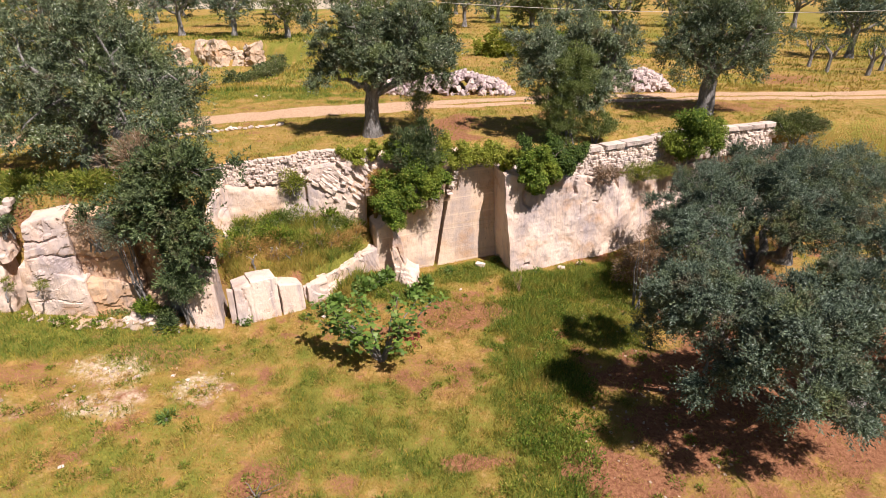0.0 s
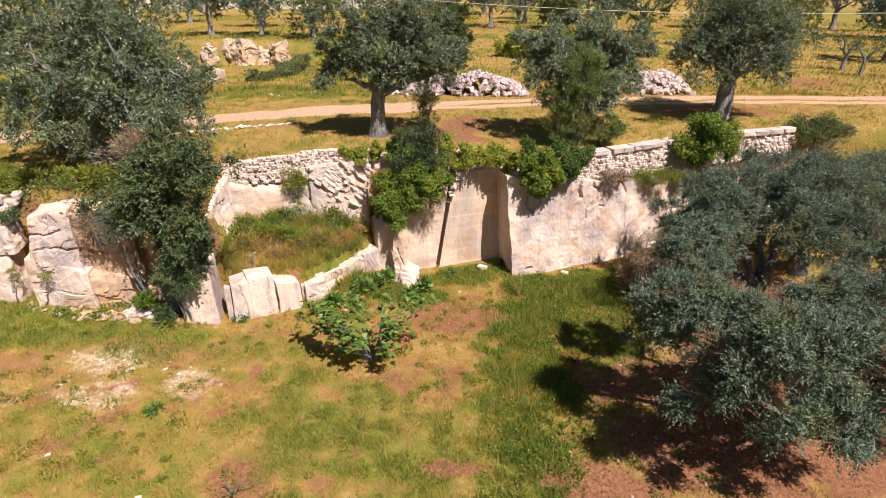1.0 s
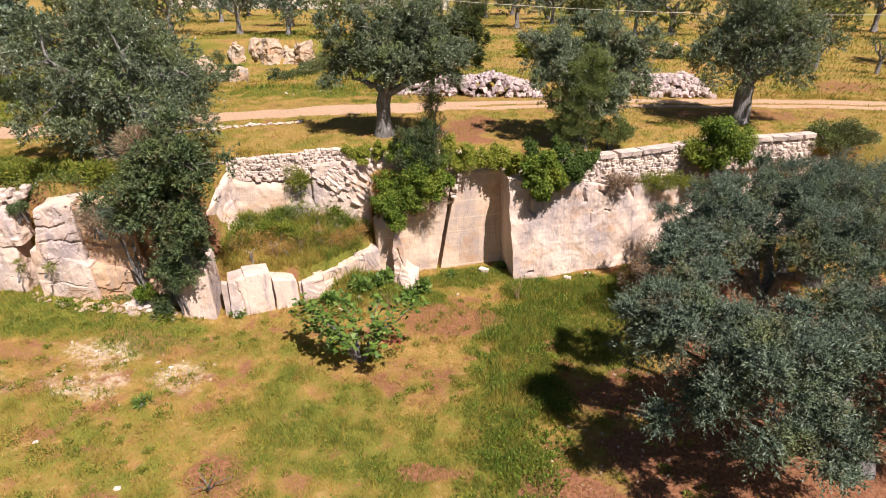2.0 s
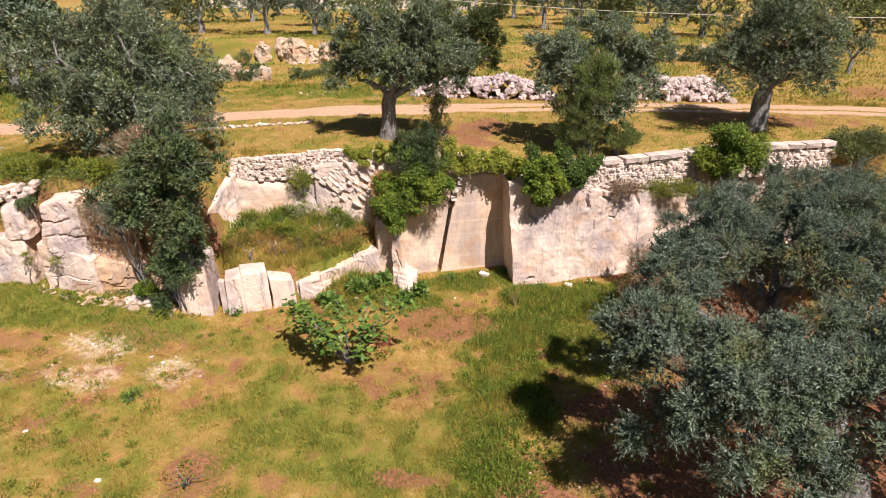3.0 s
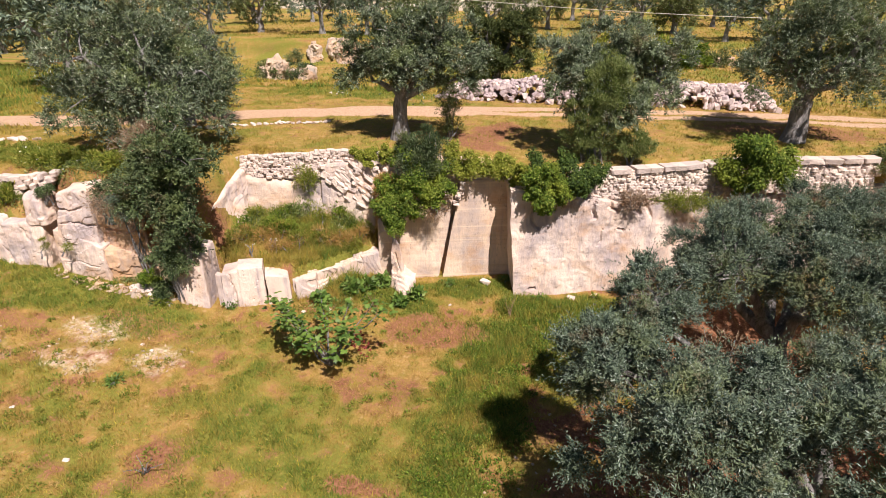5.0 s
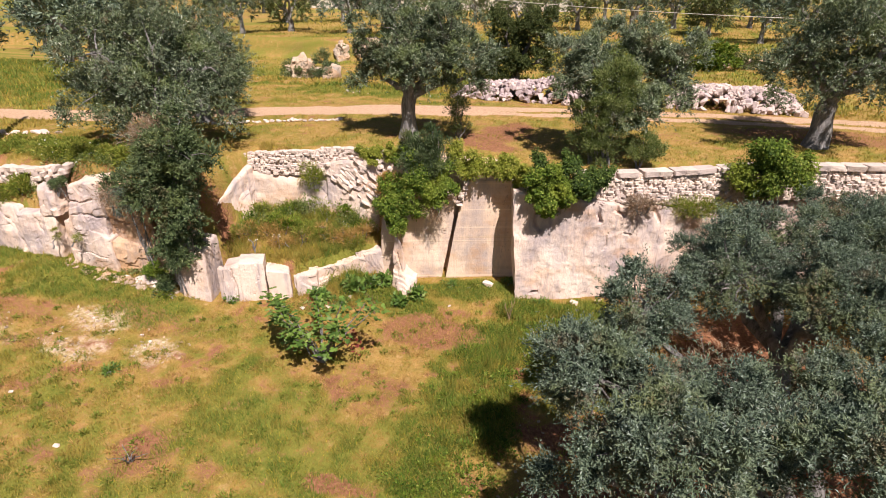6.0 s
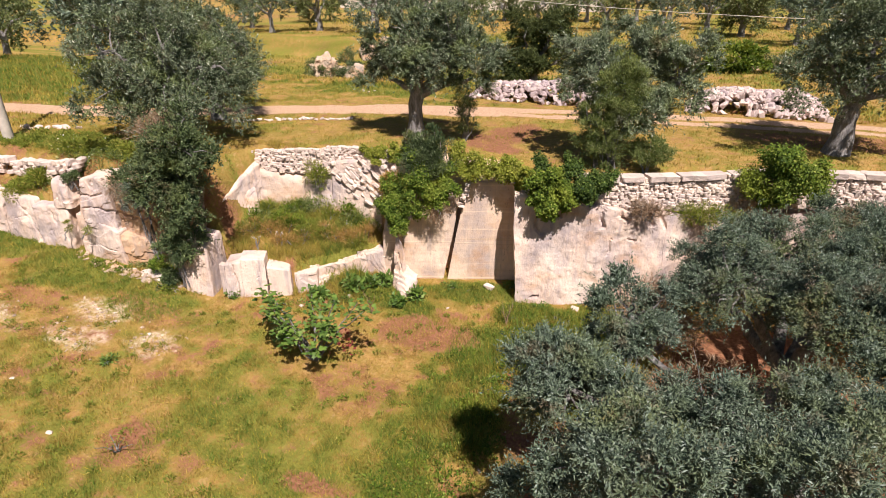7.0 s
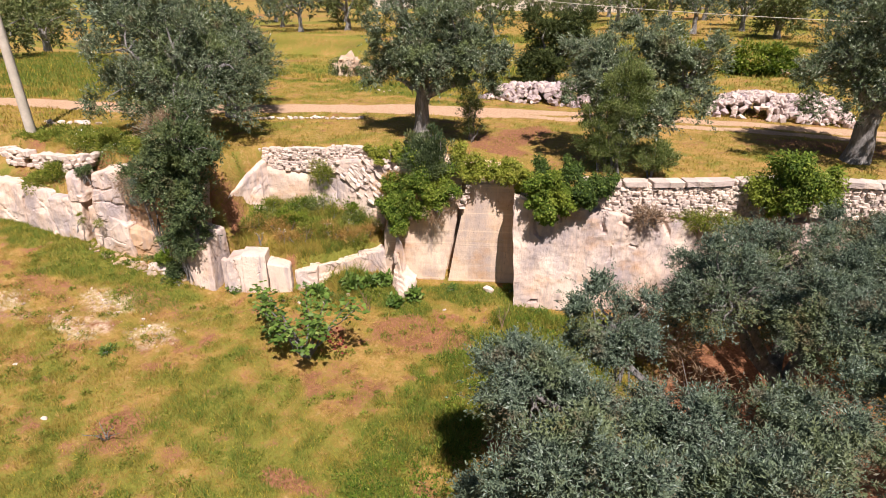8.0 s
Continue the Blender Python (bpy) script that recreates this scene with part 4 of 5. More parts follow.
tree("olive_tree", (9.9, 15.6, 0.0), (9.6, 15.6, 2.9), (3.1, 2.7, 2.2), 190000, 402, "dense silvery olive tree against the quarry wall", trunk=0.28, fork=1.1, crowns=((8.3, 15.5, 3.0, 1.4, 1.3, 1.4), (9.2, 17.8, 2.9, 1.4, 1.2, 1.3), (10.3, 14.3, 3.2, 1.3, 1.1, 1.4), (11.1, 16.7, 3.3, 1.4, 1.4, 1.45), (7.7, 17.0, 2.3, 1.0, 0.9, 1.1), (10.9, 18.6, 3.1, 1.1, 1.0, 1.2)), **NEAR)
tree("olive_tree", (12.6, 11.4, 0.0), (12.3, 11.3, 3.2), (2.7, 2.7, 2.2), 105000, 403, "broad olive tree in the quarry grove", trunk=0.28, fork=1.2, crowns=((11.4, 12.3, 3.2, 1.4, 1.3, 1.5), (12.2, 9.8, 3.2, 1.5, 1.4, 1.5), (13.4, 12.0, 3.4, 1.5, 1.5, 1.5), (11.0, 9.9, 2.4, 1.0, 1.0, 1.1), (12.0, 13.9, 3.2, 1.3, 1.2, 1.4)), **NEAR)
tree("olive_tree", (12.8, 18.6, 0.0), (12.6, 18.5, 3.2), (2.5, 2.3, 2.2), 80000, 404, "olive tree growing below the terrace wall", trunk=0.25, fork=1.2, crowns=((12.6, 18.9, 3.2, 1.5, 1.3, 1.4), (12.9, 16.6, 3.2, 1.4, 1.3, 1.4), (13.9, 18.0, 3.4, 1.4, 1.3, 1.4), (11.9, 20.3, 2.9, 1.0, 0.8, 1.1)), **NEAR)
tree("olive_tree", (-2.7, 21.1, 4.15), (-2.3, 21.3, 7.35), (2.8, 2.5, 1.8), 78000, 411, "round olive tree with a pale straight trunk on the terrace", fork=1.7, trunk=0.25, hollow=0.4, lobes=95, ragged=0.3, crowns=((-2.9, 21.3, 7.5, 1.7, 1.4, 1.35), (-1.3, 21.4, 7.4, 1.6, 1.4, 1.4), (-3.9, 21.2, 6.6, 1.0, 0.9, 0.75), (-0.5, 21.2, 6.5, 1.0, 0.9, 0.95), (-2.2, 20.7, 6.8, 1.3, 0.9, 0.8)), **FAR)
tree("olive_tree", (4.4, 21.1, 4.15), (4.6, 21.0, 6.7), (2.2, 1.8, 2.2), 72000, 412, "upright olive tree with yellow-green shoots on the terrace", fork=1.4, trunk=0.2, hollow=0.35, lobes=85, ragged=0.28, crowns=((3.7, 21.4, 7.2, 1.3, 1.1, 1.2), (6.2, 21.5, 6.7, 1.15, 1.0, 1.45), (4.5, 20.7, 6.3, 1.3, 0.9, 1.5), (5.0, 21.9, 7.3, 1.2, 1.0, 1.1), (5.5, 21.0, 5.8, 0.9, 0.8, 0.9)), **dict(FAR, material=OLIVE_PALE))
tree("olive_tree", (11.5, 24.6, 4.15), (11.7, 24.8, 7.4), (2.8, 2.6, 2.1), 68000, 413, "leaning olive tree with a thick gnarled trunk by the track", fork=1.6, droop=0.6, trunk=0.3, hollow=0.38, lobes=75, ragged=0.28, **FAR)
tree("olive_tree", (-11.2, 17.1, 4.15), (-10.2, 17.2, 6.8), (3.5, 2.8, 2.2), 80000, 414, "wide dark olive tree at the terrace edge", fork=1.3, droop=0.9, trunk=0.28, hollow=0.38, lobes=75, ragged=0.28, **FAR)
tree("olive_tree", (-12.2, 20.9, 4.15), (-12.6, 21.0, 7.0), (3.0, 2.6, 2.2), 42000, 415, "olive tree beside the dirt track", fork=1.4, droop=0.8, hollow=0.38, lobes=75, ragged=0.28, **FAR)
tree("olive_tree", (-7.9, 14.15, 0.7), (-7.6, 13.85, 4.1), (1.85, 1.25, 2.4), 38000, 416, "straggling dark olive tree hanging over the quarry wall", fork=2.2, droop=0.3, trunk=0.16, hollow=0.3, lobes=90, ragged=0.5, crowns=((-6.95, 13.95, 5.1, 1.4, 0.9, 1.0), (-8.0, 13.7, 4.2, 1.2, 0.65, 0.85), (-6.95, 13.75, 3.5, 0.95, 0.6, 1.0), (-7.2, 13.55, 2.4, 0.55, 0.4, 0.65)), **dict(FAR, material=WILD))
tree("dark_tree", (-1.7, 34.2, 4.2), (-1.7, 34.2, 6.4), (2.0, 1.7, 2.4), 50000, 421, "dense dark green tree behind the stone heap", DARKLEAF, fork=0.9, group="far trees", leaf=(0.12, 0.045), hollow=0.3, lobes=44, ragged=0.3, crowns=((-2.3, 34.2, 6.6, 1.3, 1.2, 1.7), (-0.7, 34.0, 7.0, 1.2, 1.1, 1.5), (-0.4, 33.6, 5.5, 0.9, 0.9, 1.0), (-2.9, 34.2, 5.2, 0.9, 0.9, 1.0), (-1.5, 33.6, 5.6, 1.1, 0.9, 1.2)))


def far_grove():
    """Two far olive trees, repeated in loose rows."""
    rng = np.random.default_rng(9)
    opts = dict(leaf=(0.26, 0.10), twig=0.6, per=12, limbs=4, lobes=20, twigs=6)
    a = tree("olive_tree", (2.6, 73, 4.3), (2.8, 73, 7.6), (3.0, 3.0, 2.0), 6000, 501, "distant olive tree in the grove", fork=1.9, group="far olive grove", trunk=0.24, **opts)
    b = tree("olive_tree", (10.5, 71, 4.3), (10.3, 71, 7.2), (2.6, 2.8, 1.8), 6000, 502, "distant olive tree in the grove", OLIVE_WARM, fork=1.7, group="far olive grove", trunk=0.24, **opts)
    spots = [(-26.4, 61), (-36, 62), (-34, 33), (-42, 44), (-38, 56), (-44, 74), (-50, 46), (-44, 52), (-52, 70), (-40, 92), (-2, 90), (8, 88), (17, 84), (19, 66), (27, 74), (41, 60), (42, 72), (31, 58), (52, 66), (36, 88), (58, 84), (-62, 92), (24, 98), (12, 106), (-52, 112), (48, 104), (66, 100), (-6, 112), (34, 114), (-30, 34), (-24, 27), (24, 50), (30, 44), (-15.8, 58.5), (14, 64), (10, 69.5), (7.7, 79), (-4.3, 73), (-20.5, 61), (-9.9, 64), (-8, 87), (-26, 72), (-14, 78), (-20, 86), (-28, 96), (2, 99), (18, 96), (-12, 100), (-36, 78), (-46, 62), (-56, 38), (-49, 34), (-62, 52), (-43, 27), (-58, 24)]
    for i, (x, y) in enumerate(spots):
        x, y = x + float(rng.normal(0, 0.8)), y + float(rng.normal(0, 0.8))
        s = float(rng.uniform(0.85, 1.15))
        copy_thing((a, b)[i % 2], Matrix.LocRotScale((x, y, float(ground_height(x, y))), Euler((0, 0, float(rng.uniform(0, 6.28)))), (s, s, s)))


far_grove()


def shrub(name, centre, radii, total, seed, label, material, leaf=(0.09, 0.07), clump=(0.14, 0.3), per=60, category="shrub", group="", up=0.2, stems=6, ground=None):
    """A bush of leaf clumps on short stems."""
    rng = np.random.default_rng(seed)
    c, r = np.array(centre, float), np.array(radii, float)
    foot = np.array([c[0], c[1], float(ground_height(c[0], c[1])) if ground is None else ground])
    ob = thing(name, *foot, label, category, group)
    n = max(4, total // per)
    d = unit(rng.normal(size=(n, 3)))
    lump = 1 + 0.6 * fbm(d[:, 0] * 2.4, d[:, 1] * 2.4, d[:, 2] * 2.4, seed)
    cc = c - foot + d * r * (rng.uniform(0.25, 1, n) ** 0.6 * lump)[:, None]
    pos, way = clumps(cc, rng.uniform(*clump, n), per, rng, c - foot, up)
    k = len(pos)
    part("foliage", leaves("foliage", pos, way, rng.uniform(0.7, 1.3, k) * leaf[0], rng.uniform(0.7, 1.3, k) * leaf[1], material, rng), None, ob)
    for q in cc[:stems]:
        part("stem", mesh_of("stem", *tube(curve_to(np.array([0, 0, -0.1]) + 0.1 * rng.normal(size=3) * [1, 1, 0], q, 5, rng, 0.03, 0.05), np.linspace(0.03, 0.008, 5), 5, seed), BARK, True), None, ob)
    return ob


def ivy_mass(lobes, foot, total, seed, label, material, leaf=(0.066, 0.056), name="ivy", category="ivy"):
    """Ivy that hangs in lobes over an edge, its leaves laid outwards like scales."""
    rng = np.random.default_rng(seed)
    ob = thing(name, *foot, label, category)
    main = np.array(lobes, float)
    e = unit(rng.normal(size=(len(main), 11, 3)) + [0, -0.4, 0.25])
    sub = main[:, None, :3] + e * main[:, None, 3:] * rng.uniform(0.15, 1.1, (len(main), 11, 1)) * [1, 0.7, 1]
    L = np.concatenate([sub.reshape(-1, 3), (main[:, None, 3] * rng.uniform(0.25, 0.62, (len(main), 11))).reshape(-1, 1)], 1)
    pick = rng.choice(len(L), total, p=L[:, 3] ** 2 / np.sum(L[:, 3] ** 2))
    e = unit(rng.normal(size=(total, 3)) + [0, -0.5, 0.2])
    k = 1 + 0.45 * fbm(e[:, 0] * 2.2 + pick * 3.1, e[:, 1] * 2.2, e[:, 2] * 2.2, seed)
    pos = L[pick, :3] - np.array(foot) + e * (L[pick, 3] * k * rng.uniform(0.3, 1.1, total))[:, None]
    way = unit(np.array([0, 0, -0.7]) + 0.5 * e + 0.6 * rng.normal(size=(total, 3)))
    part("foliage", leaves("foliage", pos, way, rng.uniform(0.6, 1.3, total) * leaf[0], rng.uniform(0.7, 1.2, total) * leaf[1], material, rng, e + [0, -0.2, 0.4]), None, ob)
    for q in main[:5, :3]:
        part("stem", mesh_of("stem", *tube(curve_to(np.array([0, 0.1, 0.0]), q - np.array(foot), 5, rng, 0.05, 0.1), np.linspace(0.03, 0.01, 5), 5, seed), BARK, True), None, ob)
    return ob


# ivy and bushes on the rim
ivy_mass([(-1.95, 17.5, 2.75, 0.5), (-1.6, 17.4, 2.15, 0.38), (-1.3, 17.6, 3.2, 0.6), (-0.65, 17.85, 3.35, 0.5), (-0.15, 18.1, 3.6, 0.36), (-0.9, 18.0, 4.0, 0.55), (-1.9, 17.8, 3.4, 0.45), (-1.5, 18.2, 4.4, 0.45), (-0.9, 17.7, 2.8, 0.35), (-0.5, 17.85, 3.05, 0.36), (-0.2, 18.0, 3.3, 0.34), (-0.4, 18.2, 3.9, 0.42), (-1.7, 17.5, 2.4, 0.36)], (-1.3, 18.4, 3.9), 38000, 601, "thick green ivy hanging over the cut quarry wall", IVY)
ivy_mass([(0.3, 18.6, 4.1, 0.36), (0.75, 18.6, 4.2, 0.42), (1.25, 18.7, 4.1, 0.36), (1.75, 18.75, 4.2, 0.44), (2.2, 18.65, 4.05, 0.38), (2.55, 18.45, 4.1, 0.36), (0.0, 18.6, 4.4, 0.36), (2.1, 18.6, 3.7, 0.2)], (1.3, 19.0, 3.8), 19000, 604, "yellow-green ivy along the top of the niche", IVY_YELLOW)
ivy_mass([(3.15, 18.05, 3.5, 0.42), (3.6, 18.2, 3.8, 0.46), (2.9, 18.1, 3.95, 0.38), (3.3, 18.2, 4.1, 0.42), (3.3, 17.98, 3.2, 0.24), (2.85, 18.0, 3.6, 0.26)], (3.2, 18.5, 3.5), 18000, 605, "green ivy bush on the edge of the cut face", IVY)
# this ivy's shade is in its leaf colour, not cast by the olive
ivy_mass([(4.25, 18.45, 4.1, 0.48), (3.7, 18.45, 4.45, 0.5), (4.75, 18.75, 4.2, 0.4), (4.3, 18.5, 3.75, 0.28), (2.9, 18.5, 4.45, 0.34), (4.0, 18.4, 3.85, 0.36)], (3.9, 18.9, 3.6), 18000, 606, "dark shaded ivy under the olive tree", IVY_SHADE_TINT)
ivy_mass([(-2.4, 18.8, 4.25, 0.28), (-3.0, 18.7, 4.3, 0.3), (-3.5, 18.7, 4.15, 0.25), (-2.9, 18.5, 3.95, 0.2), (-1.9, 18.7, 4.4, 0.3)], (-2.8, 19.0, 4.0), 6500, 607, "yellowish ivy over the rubble wall", IVY_YELLOW)
shrub("olive_shoots", (4.3, 20.2, 5.3), (0.9, 0.6, 1.2), 15000, 618, "yellow-green olive suckers round the trunk", SUCKER, leaf=(0.085, 0.026), clump=(0.1, 0.24), up=0.9)
shrub("olive_shoots", (4.7, 20.2, 6.6), (0.8, 0.5, 0.9), 9000, 615, "upright yellow-green olive shoots in the crown", SUCKER, leaf=(0.085, 0.026), clump=(0.1, 0.22), up=0.9, ground=4.2)
shrub("olive_shoots", (5.7, 20.4, 4.75), (0.7, 0.45, 0.5), 5000, 614, "low olive suckers spreading over the terrace grass", SUCKER, leaf=(0.085, 0.026), clump=(0.1, 0.2), up=0.7)
shrub("olive_shoots", (-0.9, 21.6, 5.2), (0.45, 0.4, 0.8), 3500, 619, "low olive suckers beside the trunk", OLIVE_WARM, leaf=(0.08, 0.028))
shrub("wild_olive", (-0.95, 18.0, 4.3), (0.75, 0.5, 0.65), 8500, 603, "wild olive shoots above the ivy", WILD, leaf=(0.12, 0.026), clump=(0.12, 0.3), up=0.9, ground=3.9)
shrub("wild_olive", (-0.55, 18.1, 4.95), (0.35, 0.3, 0.5), 2200, 622, "upright wild olive shoots", WILD, leaf=(0.12, 0.024), clump=(0.08, 0.22), up=1.2, ground=3.9)
shrub("wild_olive", (-1.3, 18.2, 4.75), (0.4, 0.3, 0.4), 2200, 623, "thin upright wild olive shoots", WILD, leaf=(0.12, 0.024), clump=(0.08, 0.22), up=1.2, ground=3.9)
shrub("wild_olive", (-7.85, 13.25, 0.85), (0.28, 0.22, 0.4), 2200, 624, "dark wild olive shoots at the foot of the pillar", WILD, leaf=(0.09, 0.035), clump=(0.08, 0.2), up=0.5)
shrub("wild_olive", (-8.5, 13.45, 1.2), (0.3, 0.2, 0.25), 1300, 625, "small dark shoots growing from the rock foot", IVY, leaf=(0.09, 0.035), clump=(0.08, 0.18), up=0.4)
shrub("rim_bush", (-11.75, 13.55, 3.75), (0.3, 0.22, 0.2), 1300, 626, "low dark bush on the quarry rim", WILD, leaf=(0.06, 0.03), clump=(0.06, 0.14), ground=3.4, category="bush")
shrub("olive_shoots", (-7.35, 13.35, 2.1), (0.35, 0.25, 0.7), 5200, 616, "olive shoots drooping over the square pillar", WILD, leaf=(0.075, 0.024), ground=0.8, up=-0.3)
shrub("olive_shoots", (-8.6, 13.6, 3.6), (0.7, 0.4, 0.5), 7000, 617, "thin olive shoots spreading over the rock face", OLIVE, leaf=(0.07, 0.02), ground=1.0, up=-0.1)
shrub("dead_twigs", (-8.2, 14.3, 5.5), (0.7, 0.5, 0.6), 1800, 631, "bare grey twigs between the olive crowns", TWIGGY, leaf=(0.22, 0.012), ground=3.9, up=0.7)
shrub("dead_twigs", (-9.4, 13.5, 3.6), (0.5, 0.25, 0.3), 900, 632, "bare brown twigs over the rock face", TWIGGY, leaf=(0.2, 0.012), ground=3.0, up=-0.2)
shrub("dead_twigs", (-0.35, 17.72, 2.7), (0.5, 0.16, 0.22), 900, 634, "dry reddish stems hanging below the ivy", TWIGGY, leaf=(0.16, 0.012), ground=3.0, up=-0.4)
shrub("dry_bush", (-2.1, 17.9, 3.2), (0.4, 0.3, 0.7), 2600, 635, "yellowed dry weeds beside the ivy", DRYWEED, leaf=(0.1, 0.03), ground=2.4, up=0.3)
shrub("dead_twigs", (8.2, 13.6, 2.0), (0.9, 0.6, 0.8), 450, 636, "bare brown twigs between the olive crowns", TWIGGY, leaf=(0.2, 0.012), up=0.4)
shrub("dead_twigs", (7.2, 11.9, 2.3), (0.6, 0.5, 0.7), 700, 637, "withered brown twigs inside the olive crown", TWIGGY, leaf=(0.12, 0.012), up=0.4)
shrub("dead_twigs", (11.2, 19.3, 2.9), (0.7, 0.5, 0.5), 2000, 638, "withered reddish brush against the cliff", TWIGGY, leaf=(0.16, 0.014), up=0.4)
shrub("dead_twigs", (6.3, 15.3, 2.2), (0.6, 0.6, 0.7), 1500, 633, "dry reddish twigs at the edge of the olive crown", TWIGGY, leaf=(0.2, 0.012), up=0.5)
ivy_mass([(9.3, 20.9, 4.2, 0.75), (10.1, 21.1, 4.25, 0.75), (9.7, 20.8, 4.65, 0.6), (8.8, 20.8, 3.9, 0.4), (10.6, 21.2, 3.9, 0.4), (9.4, 20.7, 3.6, 0.4)], (9.6, 21.2, 3.0), 20000, 608, "bright green bush on the terrace wall", IVY, (0.085, 0.055), "green_bush", "bush")
shrub("green_bush", (14.7, 22.9, 4.25), (1.2, 0.7, 0.55), 9000, 627, "tangled green bush at the end of the terrace wall", OLIVE_WARM, leaf=(0.09, 0.035), clump=(0.14, 0.3), ground=3.3, category="bush")
shrub("weed_tuft", (7.6, 20.15, 3.05), (1.1, 0.3, 0.28), 3500, 609, "yellow-green weeds on the rock ledge", WEED, leaf=(0.12, 0.02), ground=2.8)
shrub("weed_tuft", (6.0, 19.3, 3.2), (0.5, 0.25, 0.25), 1500, 610, "dry brownish weeds at the foot of the wall", TWIGGY, leaf=(0.12, 0.02), ground=3.0)
shrub("dry_bush", (6.9, 16.6, 0.8), (1.1, 0.8, 0.8), 5000, 611, "withered brown bush at the quarry foot", TWIGGY, leaf=(0.14, 0.02))
shrub("weed_tuft", (-5.2, 18.0, 3.35), (0.3, 0.25, 0.4), 1200, 612, "dry weeds growing from the rubble wall", WEED, leaf=(0.14, 0.02), ground=3.0)
shrub("weed_tuft", (-10.9, 13.05, 2.15), (0.12, 0.08, 0.1), 150, 613, "dry grass tuft in a crack of the rock", WEED, leaf=(0.12, 0.012), clump=(0.04, 0.09), stems=1, ground=2.05)
shrub("weed_tuft", (-11.75, 13.0, 2.1), (0.1, 0.08, 0.25), 160, 614, "yellow weeds in the gap between the blocks", WEED, leaf=(0.09, 0.015), clump=(0.04, 0.09), stems=1, ground=1.9)
for i, (x, y) in enumerate(((-12.9, 14.6), (-11.9, 14.7), (-10.9, 14.9), (-10.0, 14.8), (-13.6, 13.6), (-14.4, 13.3))):
    shrub("weed_tuft", (x, y, float(ground_height(x, y)) + 0.2), (0.55, 0.35, 0.28), 1800, 620 + i, "lush green weeds along the terrace rim", WEED, leaf=(0.13, 0.035), group="rim weeds")
for i, (x, y) in enumerate(((-2.6, 15.3), (-1.9, 16.2), (-0.9, 16.0), (0.2, 17.7), (0.9, 17.9), (-8.0, 13.2), (-6.4, 9.8), (-3.0, 14.6), (-8.5, 13.9), (2.0, 18.6), (-3.3, 14.95), (-2.75, 15.6), (-2.35, 16.4), (-7.65, 13.05), (-9.6, 13.1), (-5.9, 13.95), (-4.2, 14.35), (-10.6, 12.9), (3.3, 17.65), (5.1, 18.2), (-2.2, 15.9), (-2.9, 15.2))):
    r = float(_rng.uniform(0.1, 0.26))
    shrub("weed_tuft", (x, y, float(ground_height(x, y)) + 0.1), (r, r * 0.7, 0.08), int(900 * r), 640 + i, "leafy green weeds on the quarry floor", (FIG, WEED, IVY)[i % 3], leaf=(0.11, 0.035), clump=(0.06, 0.16), per=20, group="floor weeds", stems=2)
for i in range(60):
    x, v = float(_rng.uniform(-6.9, -2.75)), float(_rng.uniform(0, 1))
    y = 15.1 + (x + 6.9) * 0.52 + v * 1.9
    h = float(_rng.uniform(0.14, 0.3)) * (0.8 + 0.5 * v)
    k = 2 if v < 0.35 and i % 4 else (0, 1, 0, 3)[i % 4]
    shrub("weed_tuft", (x, y, float(ground_height(x, y)) + h), (0.26, 0.22, h), 420, 660 + i, ("tall green weeds on the ledge", "leafy bright weeds on the ledge", "dry orange-brown stalks on the ledge", "grey-green bushy weeds on the ledge")[k], (WEED, IVY, DRYWEED, SUCKER)[k], leaf=((0.13, 0.02), (0.09, 0.05), (0.15, 0.014), (0.1, 0.03))[k], group="ledge weeds", up=0.7, stems=3)
for i, (x, y, r) in enumerate(((-2.7, 15.95, 0.26), (-2.35, 16.4, 0.28), (-1.95, 16.85, 0.24), (-3.4, 15.05, 0.2), (-0.55, 16.5, 0.18), (-1.0, 15.95, 0.2))):
    shrub("fig_sprout", (x, y, float(ground_height(x, y)) + 0.18), (r, r * 0.8, 0.18), 200, 740 + i, "low leafy fig sprouts in front of the ledge", FIG, leaf=(0.18, 0.12), clump=(0.06, 0.16), per=10, group="fig sprouts", up=0.3)
for i in range(5):
    x = -6.0 + 0.6 * i
    y = 15.4 + 0.5 * i
    shrub("white_flower", (x, y, float(ground_height(x, y)) + 0.4), (0.12, 0.1, 0.04), 12, 720 + i, "small white wild flowers above the ledge grass", PETAL, leaf=(0.032, 0.028), clump=(0.03, 0.08), per=3, category="flower", group="ledge flowers", stems=3)
shrub("green_bush", (8.8, 44, 5.0), (2.2, 1.2, 1.2), 5000, 680, "bright green bush in the far field", IVY, leaf=(0.2, 0.14), clump=(0.3, 0.5))
shrub("green_bush", (4.3, 45, 5.0), (2.0, 1.2, 1.3), 5000, 681, "yellow-green bush behind the stone heap", IVY_YELLOW, leaf=(0.2, 0.14), clump=(0.3, 0.5))


